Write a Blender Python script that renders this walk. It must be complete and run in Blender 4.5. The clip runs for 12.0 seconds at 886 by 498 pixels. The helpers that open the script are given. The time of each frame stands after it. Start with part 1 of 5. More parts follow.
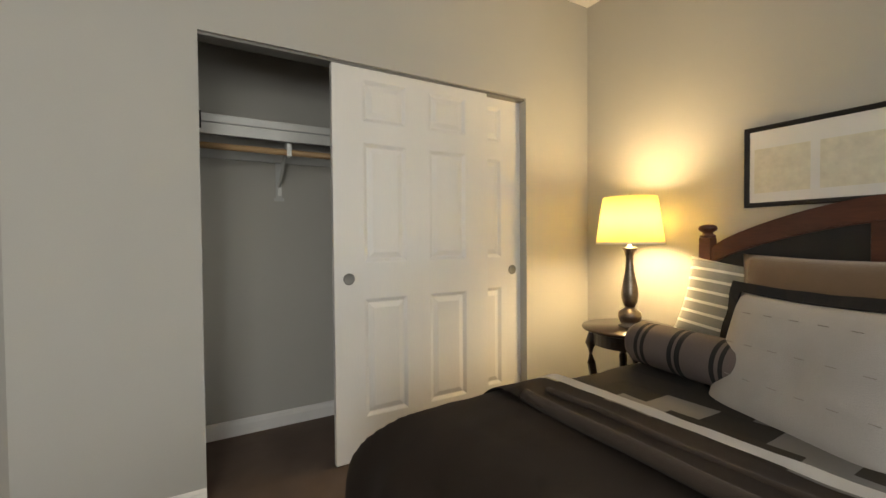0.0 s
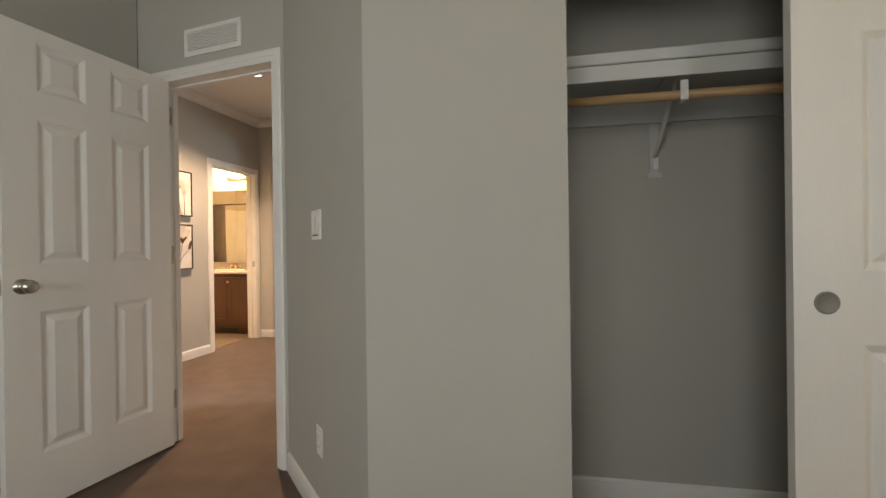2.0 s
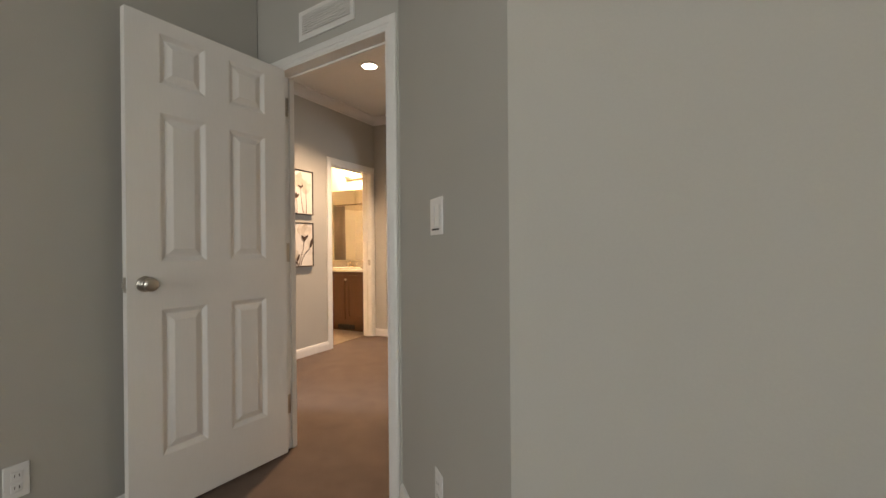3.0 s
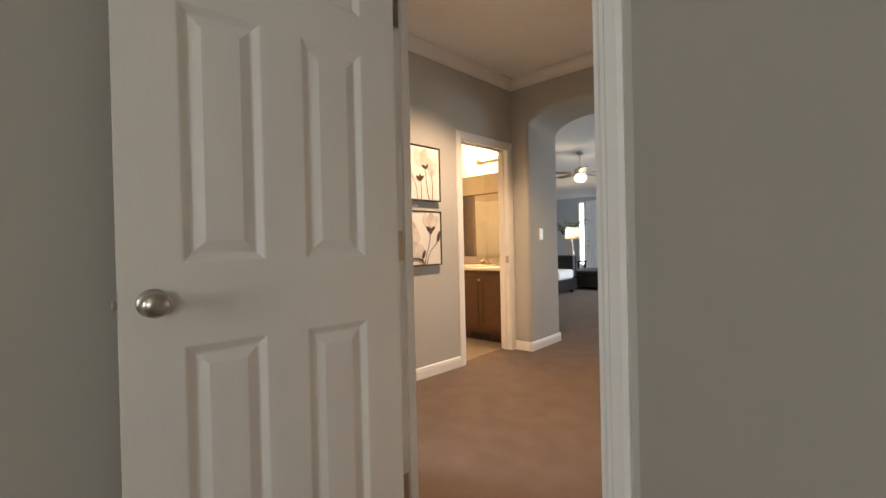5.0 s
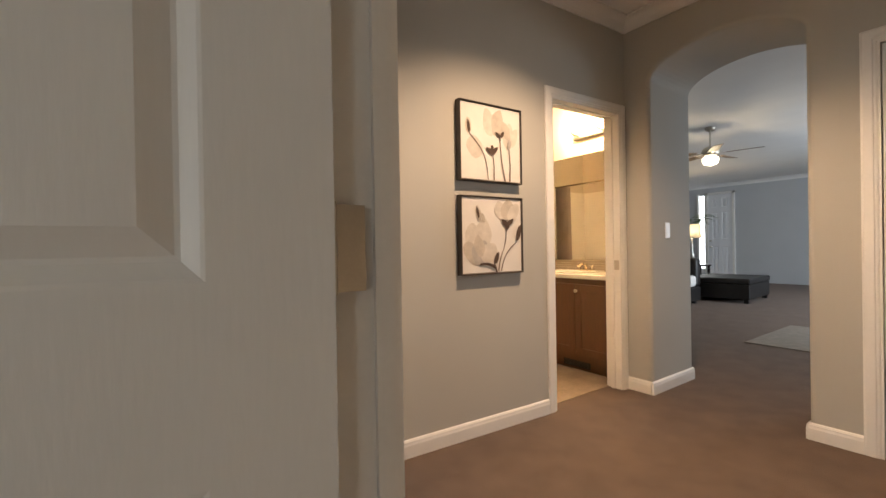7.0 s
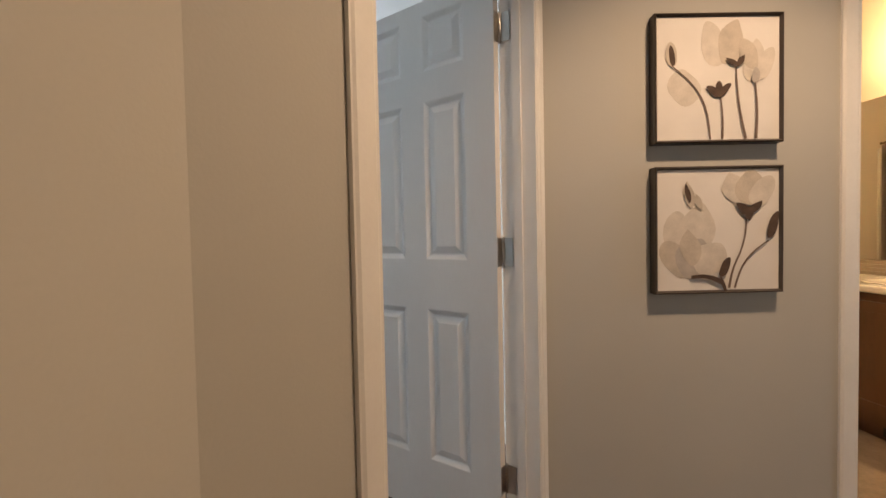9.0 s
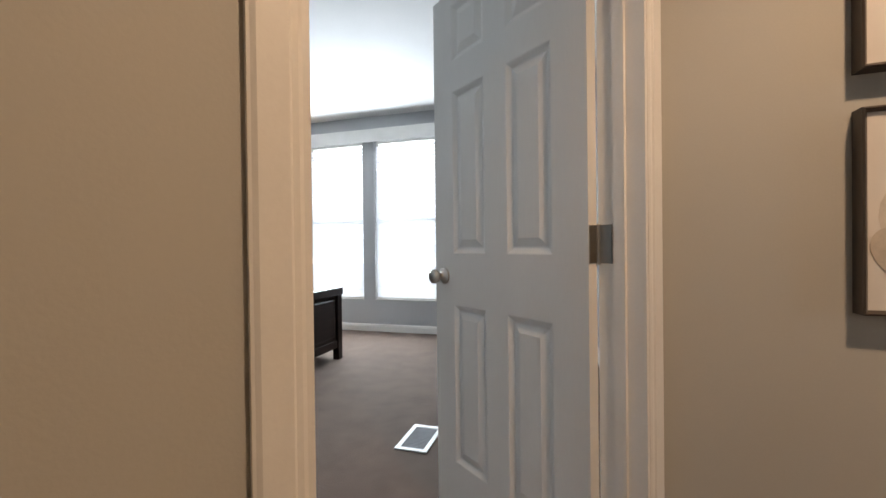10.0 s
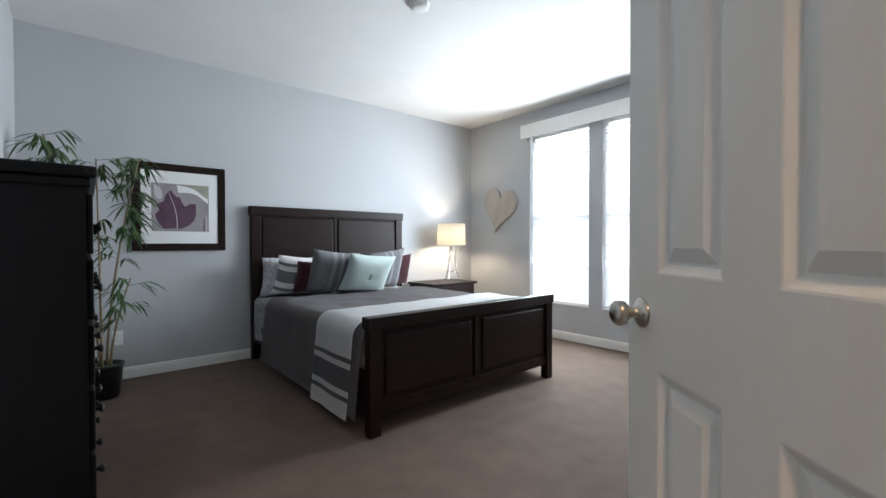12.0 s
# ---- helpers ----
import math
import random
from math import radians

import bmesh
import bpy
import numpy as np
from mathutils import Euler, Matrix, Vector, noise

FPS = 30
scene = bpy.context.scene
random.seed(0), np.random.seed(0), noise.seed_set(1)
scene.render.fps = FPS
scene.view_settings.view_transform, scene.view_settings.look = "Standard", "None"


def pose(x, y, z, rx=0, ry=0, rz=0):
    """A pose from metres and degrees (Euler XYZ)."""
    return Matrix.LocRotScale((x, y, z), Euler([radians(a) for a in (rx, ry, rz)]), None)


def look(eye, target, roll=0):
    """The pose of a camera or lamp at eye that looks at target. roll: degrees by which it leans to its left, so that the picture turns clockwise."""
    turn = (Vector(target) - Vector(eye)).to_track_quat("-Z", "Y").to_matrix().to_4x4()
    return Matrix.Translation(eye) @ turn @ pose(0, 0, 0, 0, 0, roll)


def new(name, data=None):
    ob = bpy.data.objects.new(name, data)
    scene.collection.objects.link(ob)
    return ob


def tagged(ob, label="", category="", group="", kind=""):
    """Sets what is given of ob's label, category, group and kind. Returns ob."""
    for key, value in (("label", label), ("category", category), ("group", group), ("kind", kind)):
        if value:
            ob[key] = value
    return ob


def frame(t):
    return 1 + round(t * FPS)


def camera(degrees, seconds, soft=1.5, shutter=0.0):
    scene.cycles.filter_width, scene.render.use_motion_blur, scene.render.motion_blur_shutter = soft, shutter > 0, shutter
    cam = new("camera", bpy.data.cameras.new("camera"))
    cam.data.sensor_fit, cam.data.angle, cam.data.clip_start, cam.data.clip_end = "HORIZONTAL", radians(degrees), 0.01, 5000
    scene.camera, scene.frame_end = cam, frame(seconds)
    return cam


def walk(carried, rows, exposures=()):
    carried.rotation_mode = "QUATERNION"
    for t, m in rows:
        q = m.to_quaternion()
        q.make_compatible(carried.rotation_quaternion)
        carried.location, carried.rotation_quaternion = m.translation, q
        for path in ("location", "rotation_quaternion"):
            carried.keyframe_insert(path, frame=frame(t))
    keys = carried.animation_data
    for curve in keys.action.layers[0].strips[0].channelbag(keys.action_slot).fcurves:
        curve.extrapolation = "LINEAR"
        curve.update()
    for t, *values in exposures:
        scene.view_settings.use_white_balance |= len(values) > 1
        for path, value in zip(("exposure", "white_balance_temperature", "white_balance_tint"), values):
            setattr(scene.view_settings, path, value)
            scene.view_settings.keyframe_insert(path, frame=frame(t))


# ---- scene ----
cam = camera(92.8, 12.0)
PATH = [
    (0, (-0.024, 0.081, 1.131), (0.989, 1.805, 1.087), -0.5),
    (0.5, (0.014, 0.253, 1.157), (0.644, 2.15, 1.082), -0.5),
    (1, (-0.021, 0.444, 1.138), (0.253, 2.424, 1.091), -0.8),
    (1.5, (-0.066, 0.659, 1.108), (-0.127, 2.658, 1.089), -0.9),
    (2, (-0.13, 0.889, 1.093), (-0.497, 2.855, 1.086), -0.8),
    (2.5, (-0.234, 1.087, 1.089), (-0.862, 2.986, 1.085), -0.6),
    (3, (-0.351, 1.251, 1.09), (-1.199, 3.062, 1.086), -0.5),
    (3.5, (-0.499, 1.464, 1.072), (-1.502, 3.195, 1.069), -0.4),
    (5.5, (-1.183, 2.185, 1.07), (-2.606, 3.591, 1.061), -1.3),
    (6, (-1.33, 2.381, 1.07), (-2.817, 3.718, 1.07), -0.9),
    (6.5, (-1.499, 2.574, 1.069), (-3.042, 3.847, 1.066), -0.8),
    (8.5, (-1.876, 3.22, 1.122), (-3.818, 3.695, 1.074), -1.3),
    (9, (-2.012, 3.335, 1.136), (-4.006, 3.473, 1.074), -1.2),
    (9.5, (-2.155, 3.498, 1.1), (-4.142, 3.274, 1.078), -0.9),
    (10, (-2.309, 3.583, 1.075), (-4.223, 3.001, 1.059), -0.7),
    (10.5, (-2.481, 3.627, 1.088), (-4.273, 2.739, 1.068), -0.3),
    (11, (-2.659, 3.639, 1.09), (-4.318, 2.522, 1.066), -0.3),
    (11.5, (-2.852, 3.611, 1.101), (-4.35, 2.286, 1.076), -0.1),
    (12, (-2.995, 3.515, 1.105), (-4.29, 1.99, 1.078), -0.1),
]
walk(cam, [(t, look(eye, target, roll)) for t, eye, target, roll in PATH],
     [(0, 0.24), (1.5, 0.12), (2.5, 0.02), (3.5, 0.0), (5.5, -0.02), (6.5, -0.15), (8.5, -0.75), (9.5, -0.97), (10.5, -1.03), (12, -1.03)])

# ---- light ----
world = bpy.data.worlds.new("sky")
scene.world = world
world.use_nodes = True
wn = world.node_tree
sky = wn.nodes.new("ShaderNodeTexSky")
sky.sky_type, sky.sun_disc = "NISHITA", False
sky.sun_elevation, sky.sun_rotation = radians(50), radians(7)
wn.nodes["Background"].inputs["Strength"].default_value = 0.12
wn.links.new(sky.outputs[0], wn.nodes["Background"].inputs[0])
sun = new("sun", bpy.data.lights.new("sun", "SUN"))
sun.data.energy, sun.data.angle, sun.data.color = 2.5, radians(0.5), (1, 0.95, 0.88)
sun.matrix_world = look((3, 25, 30), (0, 0, 0))


def lamp_area(name, eye, target, sx, sy, watts, colour, spread=180):
    """A soft rectangular light in a wall opening."""
    d = bpy.data.lights.new(name, "AREA")
    d.shape, d.size, d.size_y, d.energy, d.color, d.spread = "RECTANGLE", sx, sy, watts, colour, radians(spread)
    ob = new(name, d)
    ob.matrix_world = look(eye, target)
    return ob


def lamp_point(name, at, watts, colour, radius=0.04):
    d = bpy.data.lights.new(name, "POINT")
    d.energy, d.color, d.shadow_soft_size = watts, colour, radius
    ob = new(name, d)
    ob.location = at
    return ob


def lamp_spot(name, at, watts, colour, angle=120):
    d = bpy.data.lights.new(name, "SPOT")
    d.energy, d.color, d.spot_size, d.spot_blend, d.shadow_soft_size = watts, colour, radians(angle), 0.6, 0.07
    ob = new(name, d)
    ob.location = at
    return ob


DAY = (0.80, 0.90, 1.0)
# South lamp is an added fill that brightens the angled wall; no window known there.
lamp_area("fill_bedroom_south", (-1.20, -2.21, 1.48), (-1.20, 3.0, 1.60), 1.2, 1.3, 40, (1.0, 0.98, 0.93), 170)
lamp_area("daylight_bedroom_east", (2.35, -1.35, 1.45), (-3.0, -1.35, 1.35), 1.15, 1.3, 36, (1.0, 0.98, 0.93), 170)
lamp_area("daylight_guest_a", (-7.165, 0.64, 1.55), (-2, 0.64, 1.25), 0.76, 1.4, 146, DAY, 170)
lamp_area("daylight_guest_b", (-7.165, 1.61, 1.55), (-2, 1.61, 1.25), 0.76, 1.4, 146, DAY, 170)
# Added out of view, to brighten the living room beyond the arch.
lamp_area("unseen_daylight_living", (-0.35, 11.5, 1.5), (-9, 11.5, 1.0), 3.2, 1.8, 250, DAY)
lamp_point("bulb_bedside", (2.07, 1.585, 1.22), 46, (1.0, 0.70, 0.33), 0.10)
lamp_point("bulb_guest", (-6.57, -0.53, 1.15), 44, (1.0, 0.80, 0.56), 0.045)
lamp_spot("can_light_bulb", (-2.53, 4.39, 2.70), 318, (1.0, 0.665, 0.415), 126)
for k in range(3):
    lamp_point("vanity_bulb", (-4.19 + 0.27 * k, 6.110, 2.215), 50, (1.0, 0.66, 0.34), 0.045)
lamp_point("bulb_living", (-6.08, 12.82, 1.36), 30, (1.0, 0.78, 0.5), 0.06)
lamp_point("fan_bulb", (-4.30, 9.40, 2.24), 22, (1.0, 0.75, 0.45), 0.08)


# ---- materials ----
def material(name, colour, rough=0.6, metal=0.0, vary=0.12, scale=6.0, bump=0.0, fine=300.0, colour2=None, coat=0.0, sheen=0.0, stretch=(1, 1, 1), spec=0.5):
    """A surface with large-scale blotches, fine grain and fine relief."""
    m = bpy.data.materials.new(name)
    m.use_nodes = True
    nt = m.node_tree
    b = nt.nodes["Principled BSDF"]
    tc = nt.nodes.new("ShaderNodeTexCoord")
    mp = nt.nodes.new("ShaderNodeMapping")
    mp.inputs["Scale"].default_value = stretch
    nt.links.new(tc.outputs["Object"], mp.inputs[0])
    big, small = nt.nodes.new("ShaderNodeTexNoise"), nt.nodes.new("ShaderNodeTexNoise")
    big.inputs["Scale"].default_value, big.inputs["Detail"].default_value = scale, 5
    small.inputs["Scale"].default_value, small.inputs["Detail"].default_value = fine, 3
    for n in (big, small):
        nt.links.new(mp.outputs[0], n.inputs["Vector"])
    mix = nt.nodes.new("ShaderNodeMix")
    mix.data_type = "RGBA"
    c2 = colour2 or tuple(c * (1 - vary) for c in colour)
    mix.inputs[6].default_value, mix.inputs[7].default_value = (*colour, 1), (*c2, 1)
    add = nt.nodes.new("ShaderNodeMath")
    add.operation = "MULTIPLY_ADD"
    nt.links.new(small.outputs["Fac"], add.inputs[0])
    add.inputs[1].default_value = 0.5
    ramp = nt.nodes.new("ShaderNodeMapRange")
    ramp.inputs["From Min"].default_value, ramp.inputs["From Max"].default_value = 0.5, 1.0
    nt.links.new(big.outputs["Fac"], add.inputs[2])
    nt.links.new(add.outputs[0], ramp.inputs["Value"])
    nt.links.new(ramp.outputs[0], mix.inputs[0])
    nt.links.new(mix.outputs[2], b.inputs["Base Color"])
    b.inputs["Roughness"].default_value, b.inputs["Metallic"].default_value = rough, metal
    b.inputs["Coat Weight"].default_value = coat
    b.inputs["Specular IOR Level"].default_value = spec
    b.inputs["Sheen Weight"].default_value = sheen
    if bump:
        bp = nt.nodes.new("ShaderNodeBump")
        bp.inputs["Strength"].default_value, bp.inputs["Distance"].default_value = bump, 0.004
        nt.links.new(small.outputs["Fac"], bp.inputs["Height"])
        nt.links.new(bp.outputs[0], b.inputs["Normal"])
    return m


def glowing(name, colour, strength):
    m = bpy.data.materials.new(name)
    m.use_nodes = True
    b = m.node_tree.nodes["Principled BSDF"]
    b.inputs["Base Color"].default_value = (*colour, 1)
    b.inputs["Emission Color"].default_value, b.inputs["Emission Strength"].default_value = (*colour, 1), strength
    return m


def translucent(name, colour, through_colour, share):
    """Cloth or vinyl that passes part of the light behind it."""
    m = bpy.data.materials.new(name)
    m.use_nodes = True
    nt = m.node_tree
    out, b = nt.nodes["Material Output"], nt.nodes["Principled BSDF"]
    b.inputs["Base Color"].default_value, b.inputs["Roughness"].default_value = (*colour, 1), 0.8
    tr, mx = nt.nodes.new("ShaderNodeBsdfTranslucent"), nt.nodes.new("ShaderNodeMixShader")
    tr.inputs[0].default_value = (*through_colour, 1)
    mx.inputs[0].default_value = share
    nt.links.new(b.outputs[0], mx.inputs[1])
    nt.links.new(tr.outputs[0], mx.inputs[2])
    nt.links.new(mx.outputs[0], out.inputs[0])
    return m


PAINT = material("greige_wall_paint", (0.46, 0.45, 0.41), 0.75, vary=0.05, scale=2.0, bump=0.06, fine=160)
PAINT_COOL = material("grey_wall_paint", (0.47, 0.48, 0.49), 0.75, vary=0.05, scale=2.0, bump=0.06, fine=160)
CEIL = material("white_ceiling_paint", (0.78, 0.77, 0.75), 0.85, vary=0.05, scale=3.0, bump=0.25, fine=90)
TRIM = material("white_trim_paint", (0.80, 0.79, 0.76), 0.46, vary=0.06, scale=9.0, bump=0.05, fine=120)
DOOR = material("white_door_paint", (0.76, 0.75, 0.72), 0.42, vary=0.05, scale=5.0, bump=0.08, fine=140, stretch=(1, 1, 0.15))
CARPET = material("brown_carpet_pile", (0.152, 0.104, 0.078), 0.95, vary=0.30, scale=6.0, bump=1.0, fine=240, sheen=0.04)
DARKWOOD = material("espresso_wood", (0.017, 0.0075, 0.0055), 0.40, spec=0.18, vary=0.5, scale=6.0, fine=80, bump=0.04, stretch=(1, 1, 6))
PULL = material("dull_grey_nickel", (0.26, 0.25, 0.23), 0.5, metal=0.6, vary=0.2)
STEEL = material("brushed_nickel", (0.55, 0.52, 0.47), 0.28, metal=1.0, vary=0.15, scale=20, fine=400)
WHITEPL = material("white_plastic", (0.80, 0.80, 0.78), 0.35, vary=0.03)
BLACKM = material("black_metal", (0.012, 0.012, 0.013), 0.4, vary=0.3)


# ---- building helpers ----
def box(bm, x0, x1, y0, y1, z0, z1, bevel=0.0):
    g = bmesh.ops.create_cube(bm, size=1)["verts"]
    for v in g:
        v.co = Vector((x0 + (v.co.x + 0.5) * (x1 - x0), y0 + (v.co.y + 0.5) * (y1 - y0), z0 + (v.co.z + 0.5) * (z1 - z0)))
    if bevel:
        e = list({e for v in g for e in v.link_edges})
        bmesh.ops.bevel(bm, geom=e, offset=bevel, segments=2, affect="EDGES", profile=0.5)
    return bm


def boxes(*lots, bevel=0.0):
    bm = bmesh.new()
    for b in lots:
        box(bm, *b, bevel=bevel)
    return bm


def lathe(profile, seg=28, at=(0, 0, 0), axis="z"):
    """A turned shape from (radius, height) pairs."""
    bm = bmesh.new()
    rings = []
    for r, h in profile:
        ring = []
        for k in range(seg):
            a = 2 * math.pi * k / seg
            p = Vector((r * math.cos(a), r * math.sin(a), h))
            if axis == "y":
                p = Vector((p.x, p.z, p.y))
            elif axis == "x":
                p = Vector((p.z, p.x, p.y))
            ring.append(bm.verts.new(p + Vector(at)))
        rings.append(ring)
    for a, b in zip(rings, rings[1:]):
        for k in range(seg):
            bm.faces.new((a[k], a[(k + 1) % seg], b[(k + 1) % seg], b[k]))
    for ring in () if profile[0] == profile[-1] else (rings[0], rings[-1]):
        if (ring[0].co - ring[seg // 2].co).length > 1e-5:
            bm.faces.new(ring)
    bmesh.ops.remove_doubles(bm, verts=bm.verts, dist=1e-6)
    bmesh.ops.recalc_face_normals(bm, faces=bm.faces)
    return bm


def tube(points, r=0.01, seg=10):
    """A round rod along points."""
    bm = bmesh.new()
    rings = []
    pts = [Vector(p) for p in points]
    for i, p in enumerate(pts):
        d = (pts[min(i + 1, len(pts) - 1)] - pts[max(i - 1, 0)]).normalized()
        q = d.to_track_quat("Z", "Y")
        rr = r[i] if isinstance(r, (list, tuple)) else r
        rings.append([bm.verts.new(p + q @ Vector((rr * math.cos(2 * math.pi * k / seg), rr * math.sin(2 * math.pi * k / seg), 0))) for k in range(seg)])
    for a, b in zip(rings, rings[1:]):
        for k in range(seg):
            bm.faces.new((a[k], a[(k + 1) % seg], b[(k + 1) % seg], b[k]))
    bm.faces.new(rings[0])
    bm.faces.new(rings[-1])
    bmesh.ops.recalc_face_normals(bm, faces=bm.faces)
    return bm


def mesh_of(name, bm, mat, smooth=False):
    me = bpy.data.meshes.new(name)
    bm.normal_update()
    bm.to_mesh(me)
    bm.free()
    for m in mat if isinstance(mat, (list, tuple)) else (mat,):
        me.materials.append(m)
    if smooth:
        for p in me.polygons:
            p.use_smooth = True
    return me


def part(name, bm, mat, parent, label="", smooth=False, m=None):
    ob = new(name, mesh_of(name, bm, mat, smooth))
    ob.parent = parent
    if m is not None:
        ob.matrix_basis = m
    if label:
        tagged(ob, label)
    return ob


def thing(name, label, category, group="", m=None, bm=None, mat=None, smooth=False, kind=""):
    """A top-level thing: an Empty, or one mesh."""
    ob = new(name, mesh_of(name, bm, mat, smooth) if bm else None)
    if m is not None:
        ob.matrix_basis = m
    return tagged(ob, label, category, group, kind)


def structure(name, bm, mat, label="", category="", m=None, smooth=False):
    ob = new(name, mesh_of(name, bm, mat, smooth))
    if m is not None:
        ob.matrix_basis = m
    return tagged(ob, label, category or name.split("_")[0], "", "structure")


def along(p, q):
    """The pose whose x axis runs from p to q, in plan; y lies to its left."""
    return pose(p[0], p[1], 0, 0, 0, math.degrees(math.atan2(q[1] - p[1], q[0] - p[0])))


def wall(name, p, q, t, height, openings=(), mat=None, label=""):
    """A wall whose near face runs from p to q; its thickness goes to the left. openings: (start, end, bottom, top)."""
    length = math.hypot(q[0] - p[0], q[1] - p[1])
    bm, s = bmesh.new(), 0.0
    for a, b, lo, hi in sorted(openings):
        box(bm, s, a, 0, t, 0, height)
        if lo > 0:
            box(bm, a, b, 0, t, 0, lo)
        if hi < height:
            box(bm, a, b, 0, t, hi, height)
        s = b
    box(bm, s, length, 0, t, 0, height)
    return structure(name, bm, mat or PAINT, label or "smooth painted drywall wall", "wall", along(p, q))


BASE_PROFILE = ((0, 0), (0.014, 0), (0.014, 0.062), (0.011, 0.074), (0.011, 0.080), (0.006, 0.088), (0, 0.092))


def skirting(p, q, gaps=()):
    """A moulded baseboard from p to q, standing out to the right of that way."""
    length = math.hypot(q[0] - p[0], q[1] - p[1])
    bm, s = bmesh.new(), 0.0
    for a, b in (*sorted(gaps), (length, length)):
        if a - s > 0.01:
            ends = [[bm.verts.new((x, -o, z)) for o, z in BASE_PROFILE] for x in (s, a)]
            n = len(BASE_PROFILE)
            for k in range(n - 1):
                bm.faces.new((ends[0][k], ends[1][k], ends[1][k + 1], ends[0][k + 1]))
            bm.faces.new(ends[0])
            bm.faces.new(ends[1][::-1])
        s = b
    bmesh.ops.recalc_face_normals(bm, faces=bm.faces)
    return structure("baseboard", bm, TRIM, "white moulded baseboard along the wall", "baseboard", along(p, q))


def casing(p, q, s0, s1, top, width=0.062, side=-1, depth=0.013, off=0.0):
    """Moulded door casing round an opening in the wall from p to q, on the wall's right (side -1) or left."""
    bm = bmesh.new()
    steps = ((0.0, 0.006), (0.006, 0.009), (0.014, 0.009), (0.018, depth), (width - 0.010, depth), (width - 0.004, depth - 0.003), (width, depth - 0.004))
    rows = []
    for o, d in ((0.0, 0.0), *steps, (width, 0.0)):
        y = side * d + off
        rows.append([bm.verts.new(c) for c in ((s0 - o, y, 0), (s0 - o, y, top + o), (s1 + o, y, top + o), (s1 + o, y, 0))])
    for a, b in zip(rows, rows[1:]):
        for k in range(3):
            bm.faces.new((a[k], a[k + 1], b[k + 1], b[k]))
    for k in (0, 3):
        bm.faces.new([r[k] for r in rows])
    bmesh.ops.recalc_face_normals(bm, faces=bm.faces)
    return structure("trim", bm, TRIM, "white moulded door casing", "trim", along(p, q))


def jamb(p, q, s0, s1, top, t, stop=None):
    """The lining of an opening, with a stop for the leaf."""
    bm = bmesh.new()
    e = 0.010
    for x0, x1, z0, z1 in ((s0, s0 + e, 0, top), (s1 - e, s1, 0, top), (s0 + e, s1 - e, top - e, top)):
        box(bm, x0, x1, -0.004, t + 0.004, z0, z1)
    if stop is not None:
        a, b = stop
        for x0, x1, z0, z1 in ((s0 + e, s0 + e + 0.010, 0, top - e), (s1 - e - 0.010, s1 - e, 0, top - e), (s0 + e + 0.010, s1 - e - 0.010, top - e - 0.010, top - e)):
            box(bm, x0, x1, a, b, z0, z1)
    return structure("trim", bm, TRIM, "white painted door jamb with stop", "trim", along(p, q))


# ---- structure ----
HT = 2.72
D1P, D1Q, D1A, D1B = (-2.557, 2.998), (-1.275, 2.800), 0.444, 1.234
# bedroom with the closet
wall("wall_closet_front", (-0.60, 2.11), (2.34, 2.11), 0.11, HT, [(0.60, 2.38, 0, 2.01)])
wall("wall_closet_back", (-0.20, 2.80), (2.10, 2.80), 0.10, HT)
wall("wall_closet_left", (-0.10, 2.22), (-0.10, 2.80), 0.10, HT)
wall("wall_closet_right", (2.00, 2.80), (2.00, 2.22), 0.10, HT)
wall("wall_chamfer", (-1.275, 2.80), (-0.60, 2.11), 0.11, HT)
wall("wall_door_1", D1P, D1Q, 0.10, HT, [(D1A, D1B, 0, 2.045)])
wall("wall_bedroom_west", (-2.28, -2.2), (-2.28, 2.95), 0.12, HT)
wall("wall_bedroom_east", (2.34, 2.22), (2.34, -2.2), 0.12, HT, [(2.97, 4.17, 0.78, 2.12)])
# The south opening is invented and out of view; it only holds the fill lamp.
wall("wall_bedroom_south", (2.46, -2.2), (-2.40, -2.2), 0.12, HT, [(3.04, 4.28, 0.80, 2.16)])
structure("floor", boxes((-9.5, 4.5, -2.4, 19, -0.10, 0.0)), CARPET, "brown cut-pile carpet with walked patches", "carpet")
structure("ceiling", boxes((-9.5, 4.5, -2.4, 19, HT, HT + 0.1)), CEIL, "white lightly textured ceiling", "ceiling")
skirting((-0.60, 2.11), (2.34, 2.11), [(0.60, 2.38)])
skirting((-0.10, 2.80), (2.00, 2.80))
skirting((-1.275, 2.80), (-0.60, 2.11))
skirting((-2.28, -2.2), (-2.28, 2.95))
skirting((2.34, 2.11), (2.34, -2.2))
casing(D1P, D1Q, D1A, D1B, 2.045, 0.050)
casing(D1P, D1Q, D1A, D1B, 2.045, 0.032, side=1, off=0.10)
jamb(D1P, D1Q, D1A, D1B, 2.045, 0.10, (0.067, 0.092))

# hall
D2P, D2Q = (-2.495, 3.0894), (-3.4927, 3.795)
D2A, D2B = 0.314, 1.160
PWP, PWQ = (-3.4927, 3.795), (-3.385, 5.70)
wall("wall_hall_south", (-1.27, 2.90), (-0.80, 2.90), 0.05, HT)
wall("wall_hall_east", (-0.90, 5.70), (-0.90, 2.94), 0.12, HT)
wall("wall_door_2", D2P, D2Q, 0.120, HT, [(D2A, D2B, 0, 2.045)])
wall("wall_pictures", PWP, PWQ, 0.12, HT, [(1.136, 1.839, 0, 2.035)])
wall("wall_door_3", (-2.20, 5.70), (-0.78, 5.70), 0.12, HT, [(0.14, 0.85, 0, 2.045)])
casing(D2P, D2Q, D2A, D2B, 2.045, 0.064)
casing(D2P, D2Q, D2A, D2B, 2.045, 0.056, side=1, off=0.120)
jamb(D2P, D2Q, D2A, D2B, 2.045, 0.120, (0.045, 0.075))
